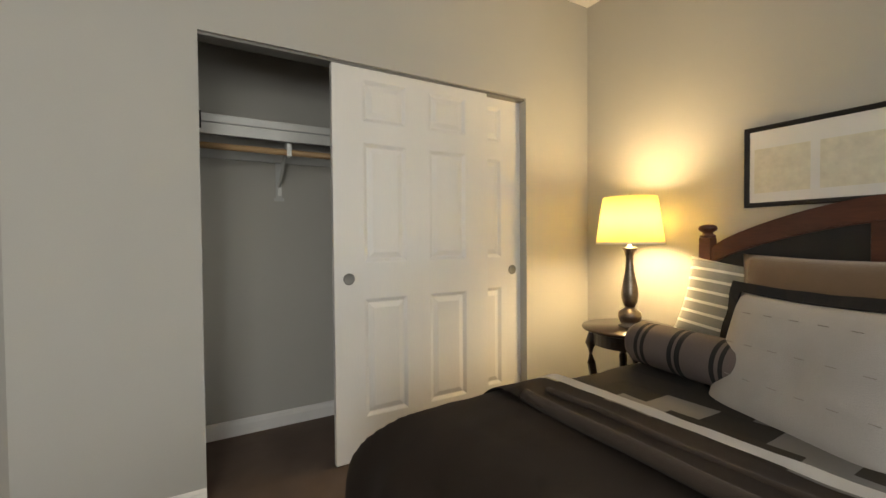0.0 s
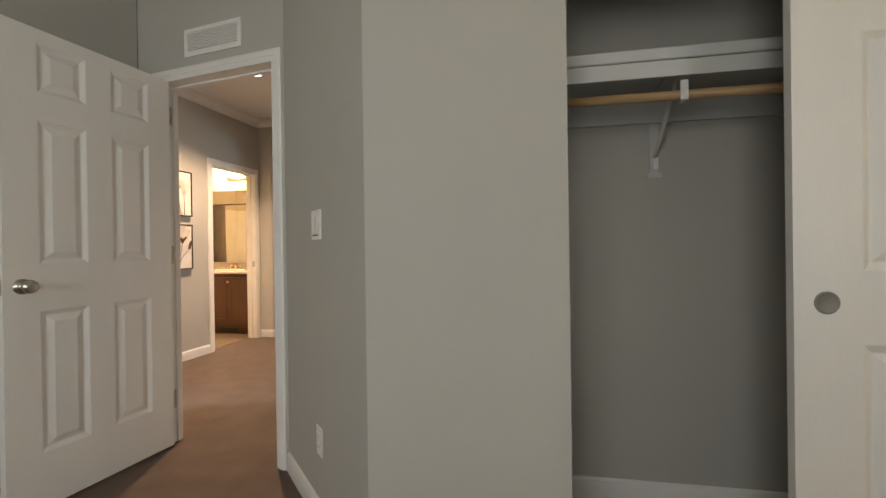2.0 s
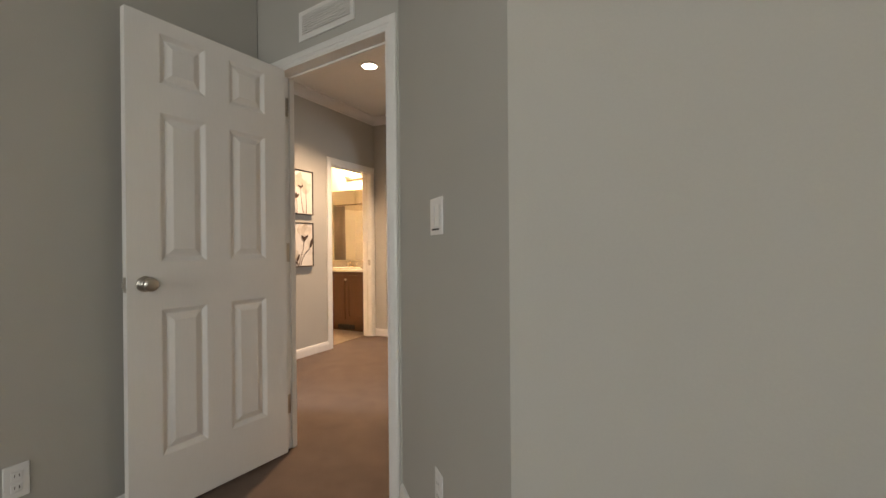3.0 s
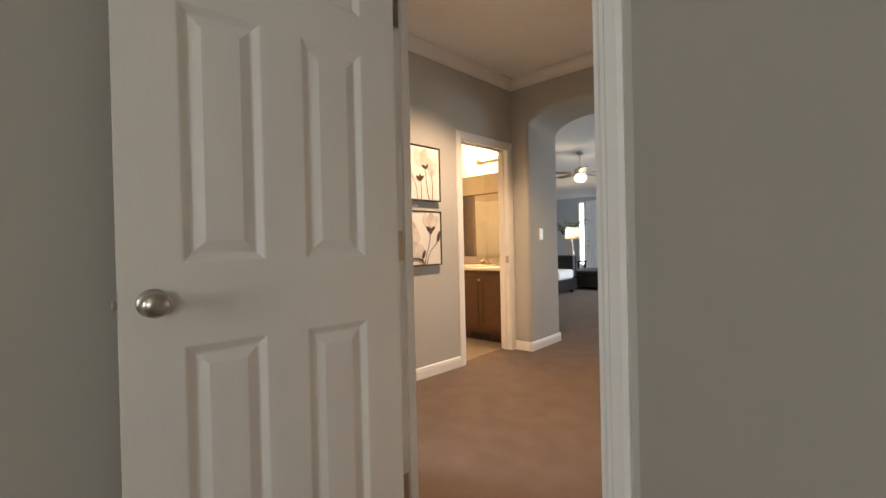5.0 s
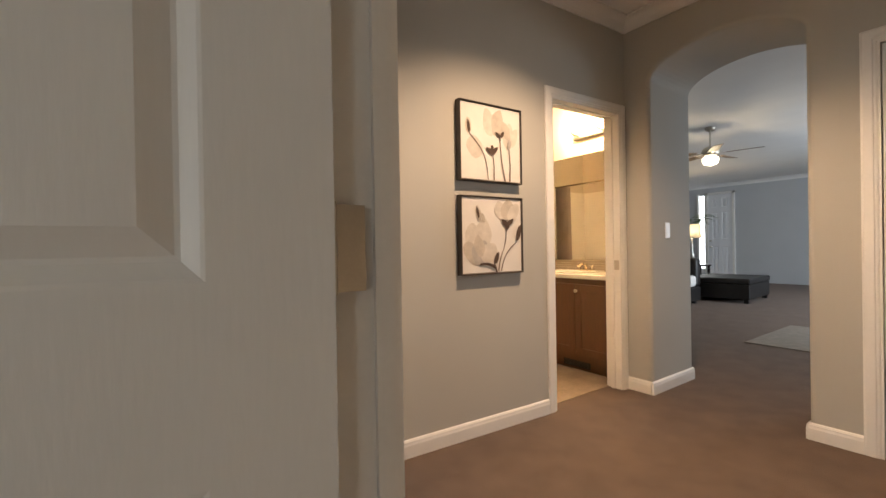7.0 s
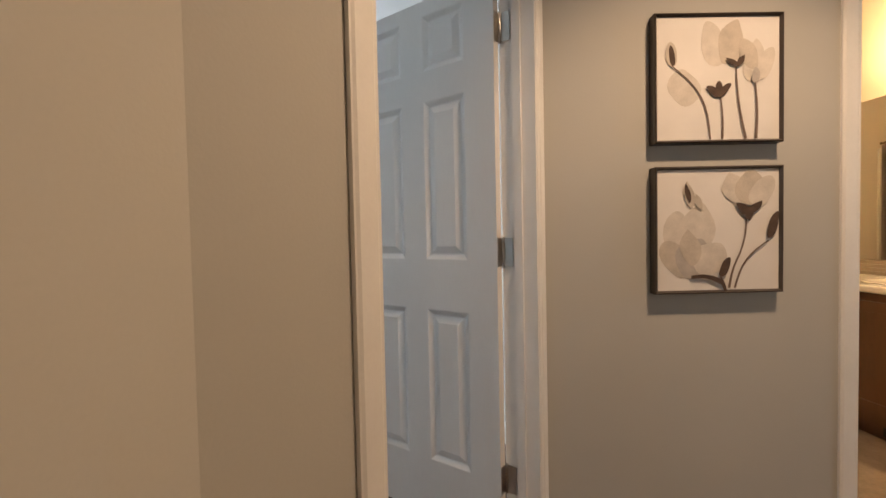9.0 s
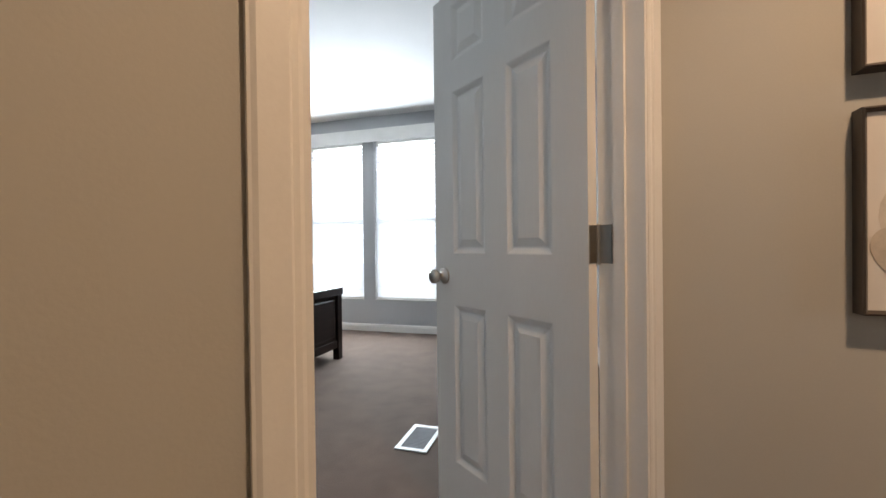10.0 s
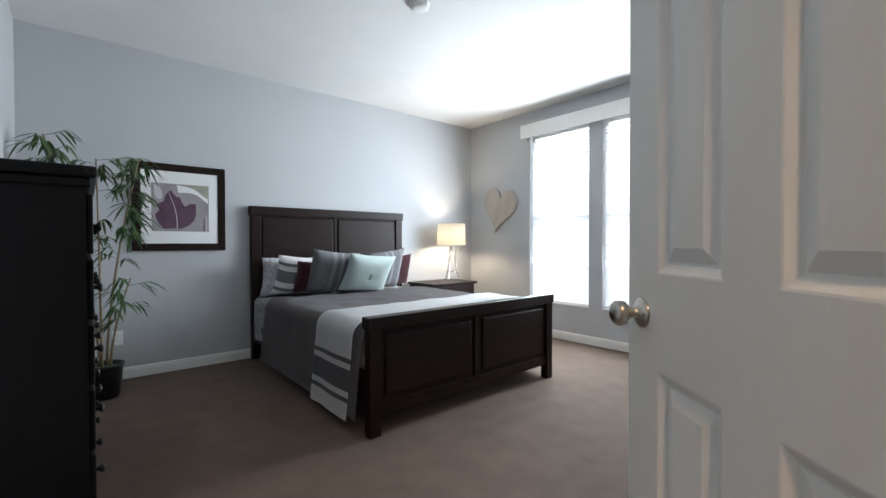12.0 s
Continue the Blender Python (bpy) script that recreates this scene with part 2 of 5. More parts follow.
casing(PWP, PWQ, 1.136, 1.839, 2.035, 0.062)
jamb(PWP, PWQ, 1.136, 1.839, 2.035, 0.12, (0.05, 0.08))
casing((-2.20, 5.70), (-0.78, 5.70), 0.14, 0.85, 2.045, 0.062)
jamb((-2.20, 5.70), (-0.78, 5.70), 0.14, 0.85, 2.045, 0.12, (0.045, 0.075))
skirting(D2P, D2Q, [(D2A - 0.064, D2B + 0.064)])
skirting(PWP, PWQ, [(1.074, 1.901)])
skirting((-2.34, 5.70), (-0.90, 5.70), [(0.218, 1.052)])
skirting((-0.90, 5.70), (-0.90, 2.94))


def arch_wall(x0, x1, a, b, y0, y1, spring, rise, top):
    """A deep wall with a basket-arched passage and rounded plaster edges."""
    bm = bmesh.new()
    mid, half, n = (a + b) / 2, (b - a) / 2, 24
    pts = [(a, 0.0), (a, spring)]
    pts += [(mid - half * math.cos(math.pi * k / n), spring + rise * math.sin(math.pi * k / n)) for k in range(1, n)]
    pts += [(b, spring), (b, 0.0)]
    front = [bm.verts.new((x, y0, z)) for x, z in pts]
    back = [bm.verts.new((x, y1, z)) for x, z in pts]
    soffit = []
    for k in range(len(pts) - 1):
        bm.faces.new((front[k], front[k + 1], back[k + 1], back[k]))
    for row, y, flip in ((front, y0, 1), (back, y1, -1)):
        tops = [bm.verts.new((x, y, top)) for x, z in pts]
        lo, hi = bm.verts.new((x0, y, 0)), bm.verts.new((x0, y, top))
        lo2, hi2 = bm.verts.new((x1, y, 0)), bm.verts.new((x1, y, top))
        bm.faces.new((lo, row[0], row[1], tops[1], hi))
        bm.faces.new((row[-1], lo2, hi2, tops[-2], row[-2]))
        for k in range(1, len(pts) - 2):
            bm.faces.new((row[k], row[k + 1], tops[k + 1], tops[k]))
        soffit.append((lo, hi, lo2, hi2))
    bmesh.ops.remove_doubles(bm, verts=bm.verts, dist=1e-5)
    (l0, h0, l1, h1), (m0, n0, m1, n1) = soffit
    bm.faces.new((l0, h0, n0, m0))
    bm.faces.new((l1, h1, n1, m1))
    bmesh.ops.recalc_face_normals(bm, faces=bm.faces)
    bm.edges.ensure_lookup_table()
    sel = []
    for row in (front, back):
        for k in range(len(pts) - 1):
            e = bm.edges.get((row[k], row[k + 1]))
            if e:
                sel.append(e)
    bmesh.ops.bevel(bm, geom=sel, offset=0.028, segments=4, affect="EDGES", profile=0.5)
    ob = structure("wall_arch", bm, PAINT, "painted drywall wall with an arched passage", "wall", smooth=False)
    return ob


arch_wall(-3.385, -2.20, -3.20, -2.335, 5.70, 6.31, 2.225, 0.17, HT)
skirting((-3.38, 5.70), (-3.205, 5.70))
skirting((-3.20, 5.69), (-3.20, 6.31))
skirting((-2.335, 6.31), (-2.335, 5.69))


def cove(p, q):
    """A small plaster cove between wall and ceiling, on the right of the way from p to q."""
    length = math.hypot(q[0] - p[0], q[1] - p[1])
    bm = bmesh.new()
    prof = [(0, 0), (0.010, 0)] + [(0.010 + 0.075 * (1 - math.cos(k * math.pi / 12)), 0.075 * math.sin(k * math.pi / 12)) for k in range(1, 7)] + [(0.085, 0.088), (0, 0.088)]
    ends = [[bm.verts.new((x, -o, HT - 0.088 + z)) for o, z in prof] for x in (0, length)]
    n = len(prof)
    for k in range(n):
        bm.faces.new((ends[0][k], ends[1][k], ends[1][(k + 1) % n], ends[0][(k + 1) % n]))
    bm.faces.new(ends[0])
    bm.faces.new(ends[1][::-1])
    bmesh.ops.recalc_face_normals(bm, faces=bm.faces)
    return structure("trim", bm, CEIL, "white plaster cove moulding under the ceiling", "trim", along(p, q))


cove(PWP, PWQ)
cove((-3.38, 5.70), (-0.90, 5.70))
cove((-0.90, 5.70), (-0.90, 2.94))
cove(D2P, D2Q)

# guest bedroom
wall("wall_guest_east", (-2.62, 3.06), (-2.62, -0.92), 0.12, HT, mat=PAINT_COOL)
wall("wall_guest_south", (-2.50, -0.80), (-7.32, -0.80), 0.12, HT, mat=PAINT_COOL)
wall("wall_guest_west", (-7.18, -0.92), (-7.18, 3.92), 0.14, HT, [(1.16, 1.96, 0.40, 2.42), (2.12, 2.94, 0.40, 2.42)], mat=PAINT_COOL)
wall("wall_guest_north", (-7.30, 3.82), (-3.50, 3.82), 0.10, HT, mat=PAINT_COOL)
skirting((-2.62, 3.0), (-2.62, -0.80))
skirting((-2.62, -0.80), (-7.18, -0.80))
skirting((-7.18, -0.80), (-7.18, 3.82))
skirting((-7.18, 3.82), (-3.55, 3.82))

# bathroom
BATHP = material("cream_wall_paint", (0.60, 0.52, 0.40), 0.6, vary=0.05, scale=2.0, bump=0.1, fine=160)
wall("wall_bath_north", (-5.96, 6.28), (-3.43, 6.28), 0.10, HT, mat=BATHP)
wall("wall_bath_west", (-5.86, 3.92), (-5.86, 6.28), 0.10, HT, mat=BATHP)
wall("wall_bath_south", (-3.55, 3.925), (-5.86, 3.925), -0.02, HT, mat=BATHP)
wall("wall_bath_east", (-3.50, 6.28), (-3.50, 5.70), 0.12, HT, mat=BATHP)
VINYL = material("beige_vinyl_floor", (0.31, 0.245, 0.18), 0.4, vary=0.4, scale=7, fine=60)
structure("floor_bath", boxes((-5.86, -3.50, 3.925, 6.28, 0.0, 0.006)), VINYL, "beige stone-pattern vinyl bathroom floor", "floor")

# living room
# This east opening is never in view; it was added for the area lamp.
wall("wall_living_east", (-0.20, 16.2), (-0.20, 6.25), 0.12, HT, [(3.1, 6.3, 0.6, 2.4)], mat=PAINT_COOL)
wall("wall_living_south", (-2.20, 6.21), (-0.10, 6.21), 0.10, HT, mat=PAINT_COOL)
wall("wall_living_north", (-9.4, 16.0), (-0.10, 16.0), 0.12, HT, mat=PAINT_COOL)
wall("wall_living_west", (-9.2, 6.25), (-9.2, 16.0), 0.12, HT, mat=PAINT_COOL)
wall("wall_living_bath", (-3.30, 6.379), (-9.2, 6.379), 0.05, HT, mat=PAINT_COOL)


# ---- doors ----
def panel_face(bm, w, h, y, out, panels, xs, zs):
    """One face of a panelled leaf, tiled round its moulded panels; out: the way the face looks along y."""
    def quad(a, b, c, d):
        bm.faces.new([bm.verts.new(p) for p in ((a, b, c, d) if out < 0 else (d, c, b, a))])
    for i in range(len(xs) - 1):
        for j in range(len(zs) - 1):
            x0, x1, z0, z1 = xs[i], xs[i + 1], zs[j], zs[j + 1]
            if (i, j) not in panels:
                quad((x0, y, z0), (x1, y, z0), (x1, y, z1), (x0, y, z1))
                continue
            rings = []
            for inset, d in ((0, 0), (0.004, 0.001), (0.020, 0.0105), (0.025, 0.0110), (0.052, 0.0015)):
                yy = y - out * d
                rings.append(((x0 + inset, yy, z0 + inset), (x1 - inset, yy, z0 + inset), (x1 - inset, yy, z1 - inset), (x0 + inset, yy, z1 - inset)))
            for a, b in zip(rings, rings[1:]):
                for k in range(4):
                    quad(a[k], a[(k + 1) % 4], b[(k + 1) % 4], b[k])
            quad(*rings[-1])


LEAF_ROWS = (0.232, 0.838, 1.032, 1.648, 1.762, 1.974)


def six_panel(w, h, t, rows=LEAF_ROWS):
    """A six-panel leaf, hinged at x = 0, from y = 0 to y = t; rows: the heights where its panels end."""
    bm = bmesh.new()
    st, mid = 0.121 * w / 0.73, 0.107 * w / 0.73
    pw = (w - 2 * st - mid) / 2
    xs = (0, st, st + pw, st + pw + mid, w - st, w)
    zs = (0, *rows, h)
    panels = {(i, j) for i in (1, 3) for j in (1, 3, 5)}
    panel_face(bm, w, h, 0, -1, panels, xs, zs)
    panel_face(bm, w, h, t, 1, panels, xs, zs)
    for a, b in (((0, 0), (w, 0)), ((w, h), (0, h))):
        bm.faces.new([bm.verts.new(p) for p in ((a[0], 0, a[1]), (a[0], t, a[1]), (b[0], t, b[1]), (b[0], 0, b[1]))])
    for x in (0, w):
        bm.faces.new([bm.verts.new(p) for p in ((x, 0, 0), (x, t, 0), (x, t, h), (x, 0, h))])
    bmesh.ops.remove_doubles(bm, verts=bm.verts, dist=1e-5)
    bmesh.ops.recalc_face_normals(bm, faces=bm.faces)
    return bm


KNOB = ((0.0, 0.0), (0.032, 0.0), (0.032, 0.004), (0.027, 0.008), (0.012, 0.012), (0.011, 0.026), (0.016, 0.032), (0.025, 0.040), (0.0285, 0.050), (0.026, 0.059), (0.017, 0.065), (0.0, 0.067))


def swing_door(name, label, w, m, h=2.03, t=0.035, hinges=(0.24, 1.062, 1.85), both=True, pin=0.0):
    """A hinged six-panel door: the leaf, its knobs, latch plate and hinges."""
    ob = thing(name, label, "door", m=m)
    leaf = part("leaf", six_panel(w, h, t), DOOR, ob)
    k = [(r, -z) for r, z in KNOB]
    part("knob", lathe(k, 26, (w - 0.062, 0.0, 0.945), "y"), STEEL, ob, "satin nickel door knob", True)
    if both:
        part("knob", lathe([(r, t + z) for r, z in KNOB], 26, (w - 0.062, 0.0, 0.945), "y"), STEEL, ob, "satin nickel door knob", True)
    part("latch_plate", boxes((w, w + 0.0015, 0.006, t - 0.006, 0.915, 0.975)), STEEL, ob, "nickel latch plate")
    part("latch_bolt", boxes((w + 0.0015, w + 0.010, 0.012, t - 0.012, 0.936, 0.954), bevel=0.002), STEEL, ob)
    for z in hinges:
        hg = part("hinge", lathe([(0.0, -0.054), (0.004, -0.054), (0.0055, -0.050), (0.0055, 0.050), (0.004, 0.054), (0.0, 0.054)], 12, (-0.006, pin, z)), STEEL, ob, "satin nickel butt hinge", True)
        s = 1 if pin < t / 2 else -1
        part("hinge_plate", boxes((-0.0022, -0.0004, min(pin, pin + s * 0.033), max(pin, pin + s * 0.033), z - 0.0505, z + 0.0505)), STEEL, hg)
        part("hinge_plate", boxes((-0.0445, -0.0105, pin - 0.0012, pin + 0.0012, z - 0.0505, z + 0.0505)), STEEL, hg)
        for dx in (-0.036, -0.022):
            for dz in (-0.034, 0.034):
                part("screw", lathe([(0.0, -0.0004), (0.0034, -0.0004), (0.0030, -0.0014), (0.0, -0.0014)], 8, (dx, pin - 0.0012, z + dz), "y"), BLACKM, hg)
    return ob


# first bedroom's door: swung open against the side wall
swing_door("door_1", "white six-panel hollow door standing wide open", 0.728, pose(-2.090, 2.934, 0.012, 0, 0, 262.6), pin=0.0)
u1 = Vector((D1Q[0] - D1P[0], D1Q[1] - D1P[1], 0)).normalized()
sp = Vector((D1P[0], D1P[1], 0)) + u1 * (D1B - 0.0102)
strike = structure("strike_plate", boxes((-0.0004, 0, 0.006, 0.034, -0.030, 0.030)), STEEL, "satin nickel strike plate in the door jamb", "strike plate")
strike.matrix_world = pose(sp.x, sp.y, 0.957, 0, 0, math.degrees(math.atan2(u1.y, u1.x)))
# guest bedroom's door
u2 = Vector((D2Q[0] - D2P[0], D2Q[1] - D2P[1], 0)).normalized()
n2 = Vector((-u2.y, u2.x, 0))
a2 = math.degrees(math.atan2(n2.y, n2.x))
hp = Vector((D2P[0], D2P[1], 0)) + u2 * (D2B - 0.0145) + n2 * 0.1258
swing_door("door_2", "white six-panel hollow door standing open into the room", 0.735, pose(hp.x, hp.y, 0.012, 0, 0, a2 - 4.0), pin=0.0)
d3 = thing("door_3", "closed white six-panel hallway door", "door", m=pose(-1.364, 5.745, 0.012, 0, 0, 180))
part("leaf", six_panel(0.682, 2.018, 0.035), DOOR, d3)
part("knob", lathe([(r, 0.035 + z) for r, z in KNOB], 26, (0.682 - 0.062, 0, 0.948), "y"), STEEL, d3, "satin nickel door knob", True)


# ---- soft goods and pattern helpers ----
def striped(name, axis, lo, hi, stops, rough=0.9, bump=0.5, fine=500, sheen=0.2, grain=(0.72, 1.12)):
    """Cloth with bands of colour along one axis of the thing; stops: (place from 0 to 1, colour)."""
    m = material(name, stops[0][1], rough, bump=bump, fine=fine, sheen=sheen)
    nt = m.node_tree
    b = nt.nodes["Principled BSDF"]
    tc, sep, mr, cr = (nt.nodes.new("ShaderNode" + k) for k in ("TexCoord", "SeparateXYZ", "MapRange", "ValToRGB"))
    nt.links.new(tc.outputs["Object"], sep.inputs[0])
    nt.links.new(sep.outputs["XYZ".index(axis)], mr.inputs["Value"])
    mr.inputs["From Min"].default_value, mr.inputs["From Max"].default_value = lo, hi
    nt.links.new(mr.outputs[0], cr.inputs[0])
    cr.color_ramp.interpolation = "CONSTANT"
    el = cr.color_ramp.elements
    for k, (p, c) in enumerate(stops):
        e = el[k] if k < 2 else el.new(p)
        e.position, e.color = p, (*c, 1)
    mul = nt.nodes.new("ShaderNodeMix")
    mul.data_type, mul.blend_type = "RGBA", "MULTIPLY"
    mul.inputs[0].default_value = 1.0
    noise_ = nt.nodes.new("ShaderNodeTexNoise")
    noise_.inputs["Scale"].default_value = 90
    nr = nt.nodes.new("ShaderNodeMapRange")
    nr.inputs["To Min"].default_value, nr.inputs["To Max"].default_value = grain
    nt.links.new(noise_.outputs["Fac"], nr.inputs["Value"])
    nt.links.new(cr.outputs[0], mul.inputs[6])
    nt.links.new(nr.outputs[0], mul.inputs[7])
    nt.links.new(mul.outputs[2], b.inputs["Base Color"])
    return m


def even(colour_a, colour_b, n, share=0.5):
    out = []
    for k in range(n):
        out += [(k / n, colour_a), ((k + share) / n, colour_b)]
    return out


def cushion(w, h, t, n=16, crumple=0.004, seed=0):
    """A stuffed cushion, x across, z up, y thick, with pulled corners."""
    bm = bmesh.new()
    sides = []
    for s in (-1, 1):
        g = []
        for i in range(n + 1):
            row = []
            for j in range(n + 1):
                u, v = 2 * i / n - 1, 2 * j / n - 1
                d = t / 2 * max(0.0, (1 - u ** 4) * (1 - v ** 4)) ** 0.55
                d += crumple * noise.noise(Vector((u * 3 + seed, v * 3, s))) * (1 - u * u) * (1 - v * v) * 2
                x = w / 2 * u * (1 - 0.07 * (1 - v * v))
                z = h / 2 * v * (1 - 0.07 * (1 - u * u))
                row.append(bm.verts.new((x, s * d, z)))
            g.append(row)
        sides.append(g)
        for i in range(n):
            for j in range(n):
                f = (g[i][j], g[i + 1][j], g[i + 1][j + 1], g[i][j + 1])
                bm.faces.new(f if s < 0 else f[::-1])
    bmesh.ops.remove_doubles(bm, verts=bm.verts, dist=1e-4)
    return bm


def drape(x0, x1, y0, y1, top, drop, step=0.03, radius=0.07, wrinkle=0.006, seed=0.0, falls=(1, 1, 1, 1), flare=0.05, flute=0.014):
    """A cover laid over a mattress from x0..x1, y0..y1; it falls over the sides -x, +x, -y, +y by drop where falls says so."""
    def line(a, b, fa, fb):
        pts = [a + (b - a) * k / round((b - a) / step) for k in range(round((b - a) / step) + 1)]
        m = round(drop / step)
        return [a - drop * k / m for k in range(m, 0, -1)] * fa + pts + [b + drop * k / m for k in range(1, m + 1)] * fb
    xs, ys = line(x0, x1, falls[0], falls[1]), line(y0, y1, falls[2], falls[3])
    bm = bmesh.new()

    def bend(p, a, b):
        """Place and fall of a point that lies p along the cloth."""
        over = max(a - p, p - b, 0.0)
        sgn = -1 if p < a else 1
        if over <= 0:
            return p, 0.0, 0.0
        arc = radius * math.pi / 2
        if over < arc:
            th = over / radius
            return (a if sgn < 0 else b) + sgn * radius * math.sin(th), radius * (1 - math.cos(th)), over
        return (a if sgn < 0 else b) + sgn * (radius + flare * (over - arc)), radius + over - arc, over
    g = []
    for x in xs:
        row = []
        for y in ys:
            px, fx, ox = bend(x, x0, x1)
            py, fy, oy = bend(y, y0, y1)
            z = top - max(fx, fy) - 0.25 * min(fx, fy)
            w = noise.noise(Vector((x * 4 + seed, y * 4, seed))) + 0.5 * noise.noise(Vector((x * 11, y * 11 + seed, 2)))
            fold = math.sin((y if ox > oy else x) * 19 + 3 * noise.noise(Vector((x, y, seed)))) * min(1.0, max(ox, oy) / 0.3)
            if ox > 0 or oy > 0:
                if ox >= oy:
                    px += flute * fold * (1 if x > x1 else -1)
                else:
                    py += flute * fold * (1 if y > y1 else -1)
            row.append(bm.verts.new((px, py, max(z + wrinkle * w, 0.006))))
        g.append(row)
    for i in range(len(xs) - 1):
        for j in range(len(ys) - 1):
            bm.faces.new((g[i][j], g[i + 1][j], g[i + 1][j + 1], g[i][j + 1]))
    bmesh.ops.solidify(bm, geom=bm.faces[:], thickness=0.012)
    bmesh.ops.recalc_face_normals(bm, faces=bm.faces)
    return bm


def framed(name, label, w, h, m, frame_mat, fw, depth, mat_mat, group=""):
    """A picture frame with a backing, x across, z up, hung on a wall at y = 0 and facing -y."""
    ob = thing(name, label, "picture", group, m)
    bm = bmesh.new()
    rows = []
    for o, d in ((0, 0), (0, depth), (0.004, depth + 0.003), (fw - 0.004, depth - 0.001), (fw, depth - 0.006), (fw, 0.004)):
        rows.append([bm.verts.new((sx * (w / 2 - o), -d, sz * (h / 2 - o))) for sx, sz in ((-1, -1), (1, -1), (1, 1), (-1, 1))])
    for a, b in zip(rows, rows[1:]):
        for k in range(4):
            bm.faces.new((a[k], a[(k + 1) % 4], b[(k + 1) % 4], b[k]))
    bmesh.ops.recalc_face_normals(bm, faces=bm.faces)
    part("frame", bm, frame_mat, ob)
    part("canvas", boxes((-w / 2 + fw, w / 2 - fw, -depth + 0.008, -0.002, -h / 2 + fw, h / 2 - fw)), mat_mat, ob)
    return ob


def blob(pts, y, thick=0.0012):
    """A flat painted shape from points in x and z."""
    bm = bmesh.new()
    a = [bm.verts.new((x, y, z)) for x, z in pts]
    b = [bm.verts.new((x, y - thick, z)) for x, z in pts]
    bm.faces.new(a)
    bm.faces.new(b[::-1])
    for k in range(len(pts)):
        bm.faces.new((a[k], a[(k + 1) % len(pts)], b[(k + 1) % len(pts)], b[k]))
    bmesh.ops.recalc_face_normals(bm, faces=bm.faces)
    return bm


def petal(cx, cz, w, h, turn, point=0.5, n=22):
    """The outline of a petal whose tip points up before it is turned."""
    out = []
    for k in range(n):
        a = 2 * math.pi * k / n
        x, z = w / 2 * math.sin(a) * (1 - point * max(0, math.cos(a)) ** 2), h / 2 * math.cos(a)
        x += 0.05 * w * math.sin(3 * a + cx * 40)
        c, s = math.cos(radians(turn)), math.sin(radians(turn))
        out.append((cx + c * x - s * z, cz + s * x + c * z))
    return out


def stroke(pts, w0, w1):
    """The outline of a brush stroke along points."""
    left, right = [], []
    for k, p in enumerate(pts):
        q, r = pts[max(0, k - 1)], pts[min(len(pts) - 1, k + 1)]
        dx, dz = r[0] - q[0], r[1] - q[1]
        d = math.hypot(dx, dz)
        w = (w0 + (w1 - w0) * k / (len(pts) - 1)) / 2
        left.append((p[0] - dz / d * w, p[1] + dx / d * w))
        right.append((p[0] + dz / d * w, p[1] - dx / d * w))
    return left + right[::-1]


def curve(p, q, bow, n=8):
    out = []
    for k in range(n + 1):
        t = k / n
        dx, dz = q[0] - p[0], q[1] - p[1]
        out.append((p[0] + dx * t - dz * bow * math.sin(math.pi * t), p[1] + dz * t + dx * bow * math.sin(math.pi * t)))
    return out


# ---- closet ----
def closet_door(x, y, pull, label):
    ob = thing("closet_door", label, "sliding door", "closet doors", pose(x, y, 0.012))
    part("leaf", six_panel(0.93, 1.985, 0.032, (0.214, 0.822, 1.005, 1.614, 1.718, 1.932)), DOOR, ob)
    part("finger_pull", lathe([(0.0, -0.0007), (0.021, -0.0007), (0.0235, -0.0015), (0.026, -0.003), (0.029, -0.002), (0.030, 0.001)], 28, (pull, 0, 0.926), "y"), PULL, ob, "round nickel finger pull", True)


closet_door(0.56, 2.128, 0.075, "white six-panel sliding closet door, partly open")
closet_door(0.852, 2.172, 0.862, "white six-panel sliding closet door behind the other")
structure("trim", boxes((0.0, 1.78, 2.125, 2.205, 1.998, 2.0095)), PULL, "dull metal sliding track under the closet header", "trim")
SHELF = material("white_shelf_board", (0.56, 0.57, 0.55), 0.45, vary=0.08, scale=12)
shelf = thing("closet_shelf", "white painted closet shelf on wall cleats", "shelf")
part("board", boxes((-0.10, 2.00, 2.42, 2.798, 1.728, 1.745)), SHELF, shelf)
part("nosing", boxes((-0.10, 2.00, 2.402, 2.419, 1.708, 1.749), bevel=0.006), SHELF, shelf)
part("nosing", boxes((-0.10, 2.00, 2.408, 2.419, 1.652, 1.7065), bevel=0.003), SHELF, shelf)
part("cleat", boxes((-0.098, 1.998, 2.780, 2.798, 1.602, 1.727)), SHELF, shelf)
part("cleat", boxes((-0.098, -0.080, 2.42, 2.779, 1.640, 1.727)), SHELF, shelf)
part("end_bracket", boxes((-0.030, 0.012, 2.396, 2.4015, 1.672, 1.757), bevel=0.001), BLACKM, shelf, "black shelf end bracket")
POLE = material("pale_pine", (0.52, 0.34, 0.17), 0.5, vary=0.3, scale=8, fine=60, stretch=(0.1, 1, 1))
thing("closet_rod", "round pale wooden clothes rod", "rod", bm=tube([(-0.098, 2.47, 1.607), (1.998, 2.47, 1.607)], 0.0165, 16), mat=POLE, smooth=True)
guide = thing("door_guide", "small white plastic floor guide under the sliding door", "door guide", m=pose(0.925, 2.116, 0))
part("base", boxes((-0.016, 0.016, -0.012, 0.010, 0.0, 0.006), bevel=0.002), WHITEPL, guide)
part("fin", boxes((-0.010, 0.010, -0.006, -0.001, 0.006, 0.040), bevel=0.002), WHITEPL, guide)
br = thing("shelf_bracket", "white metal shelf bracket holding the clothes rod", "bracket")
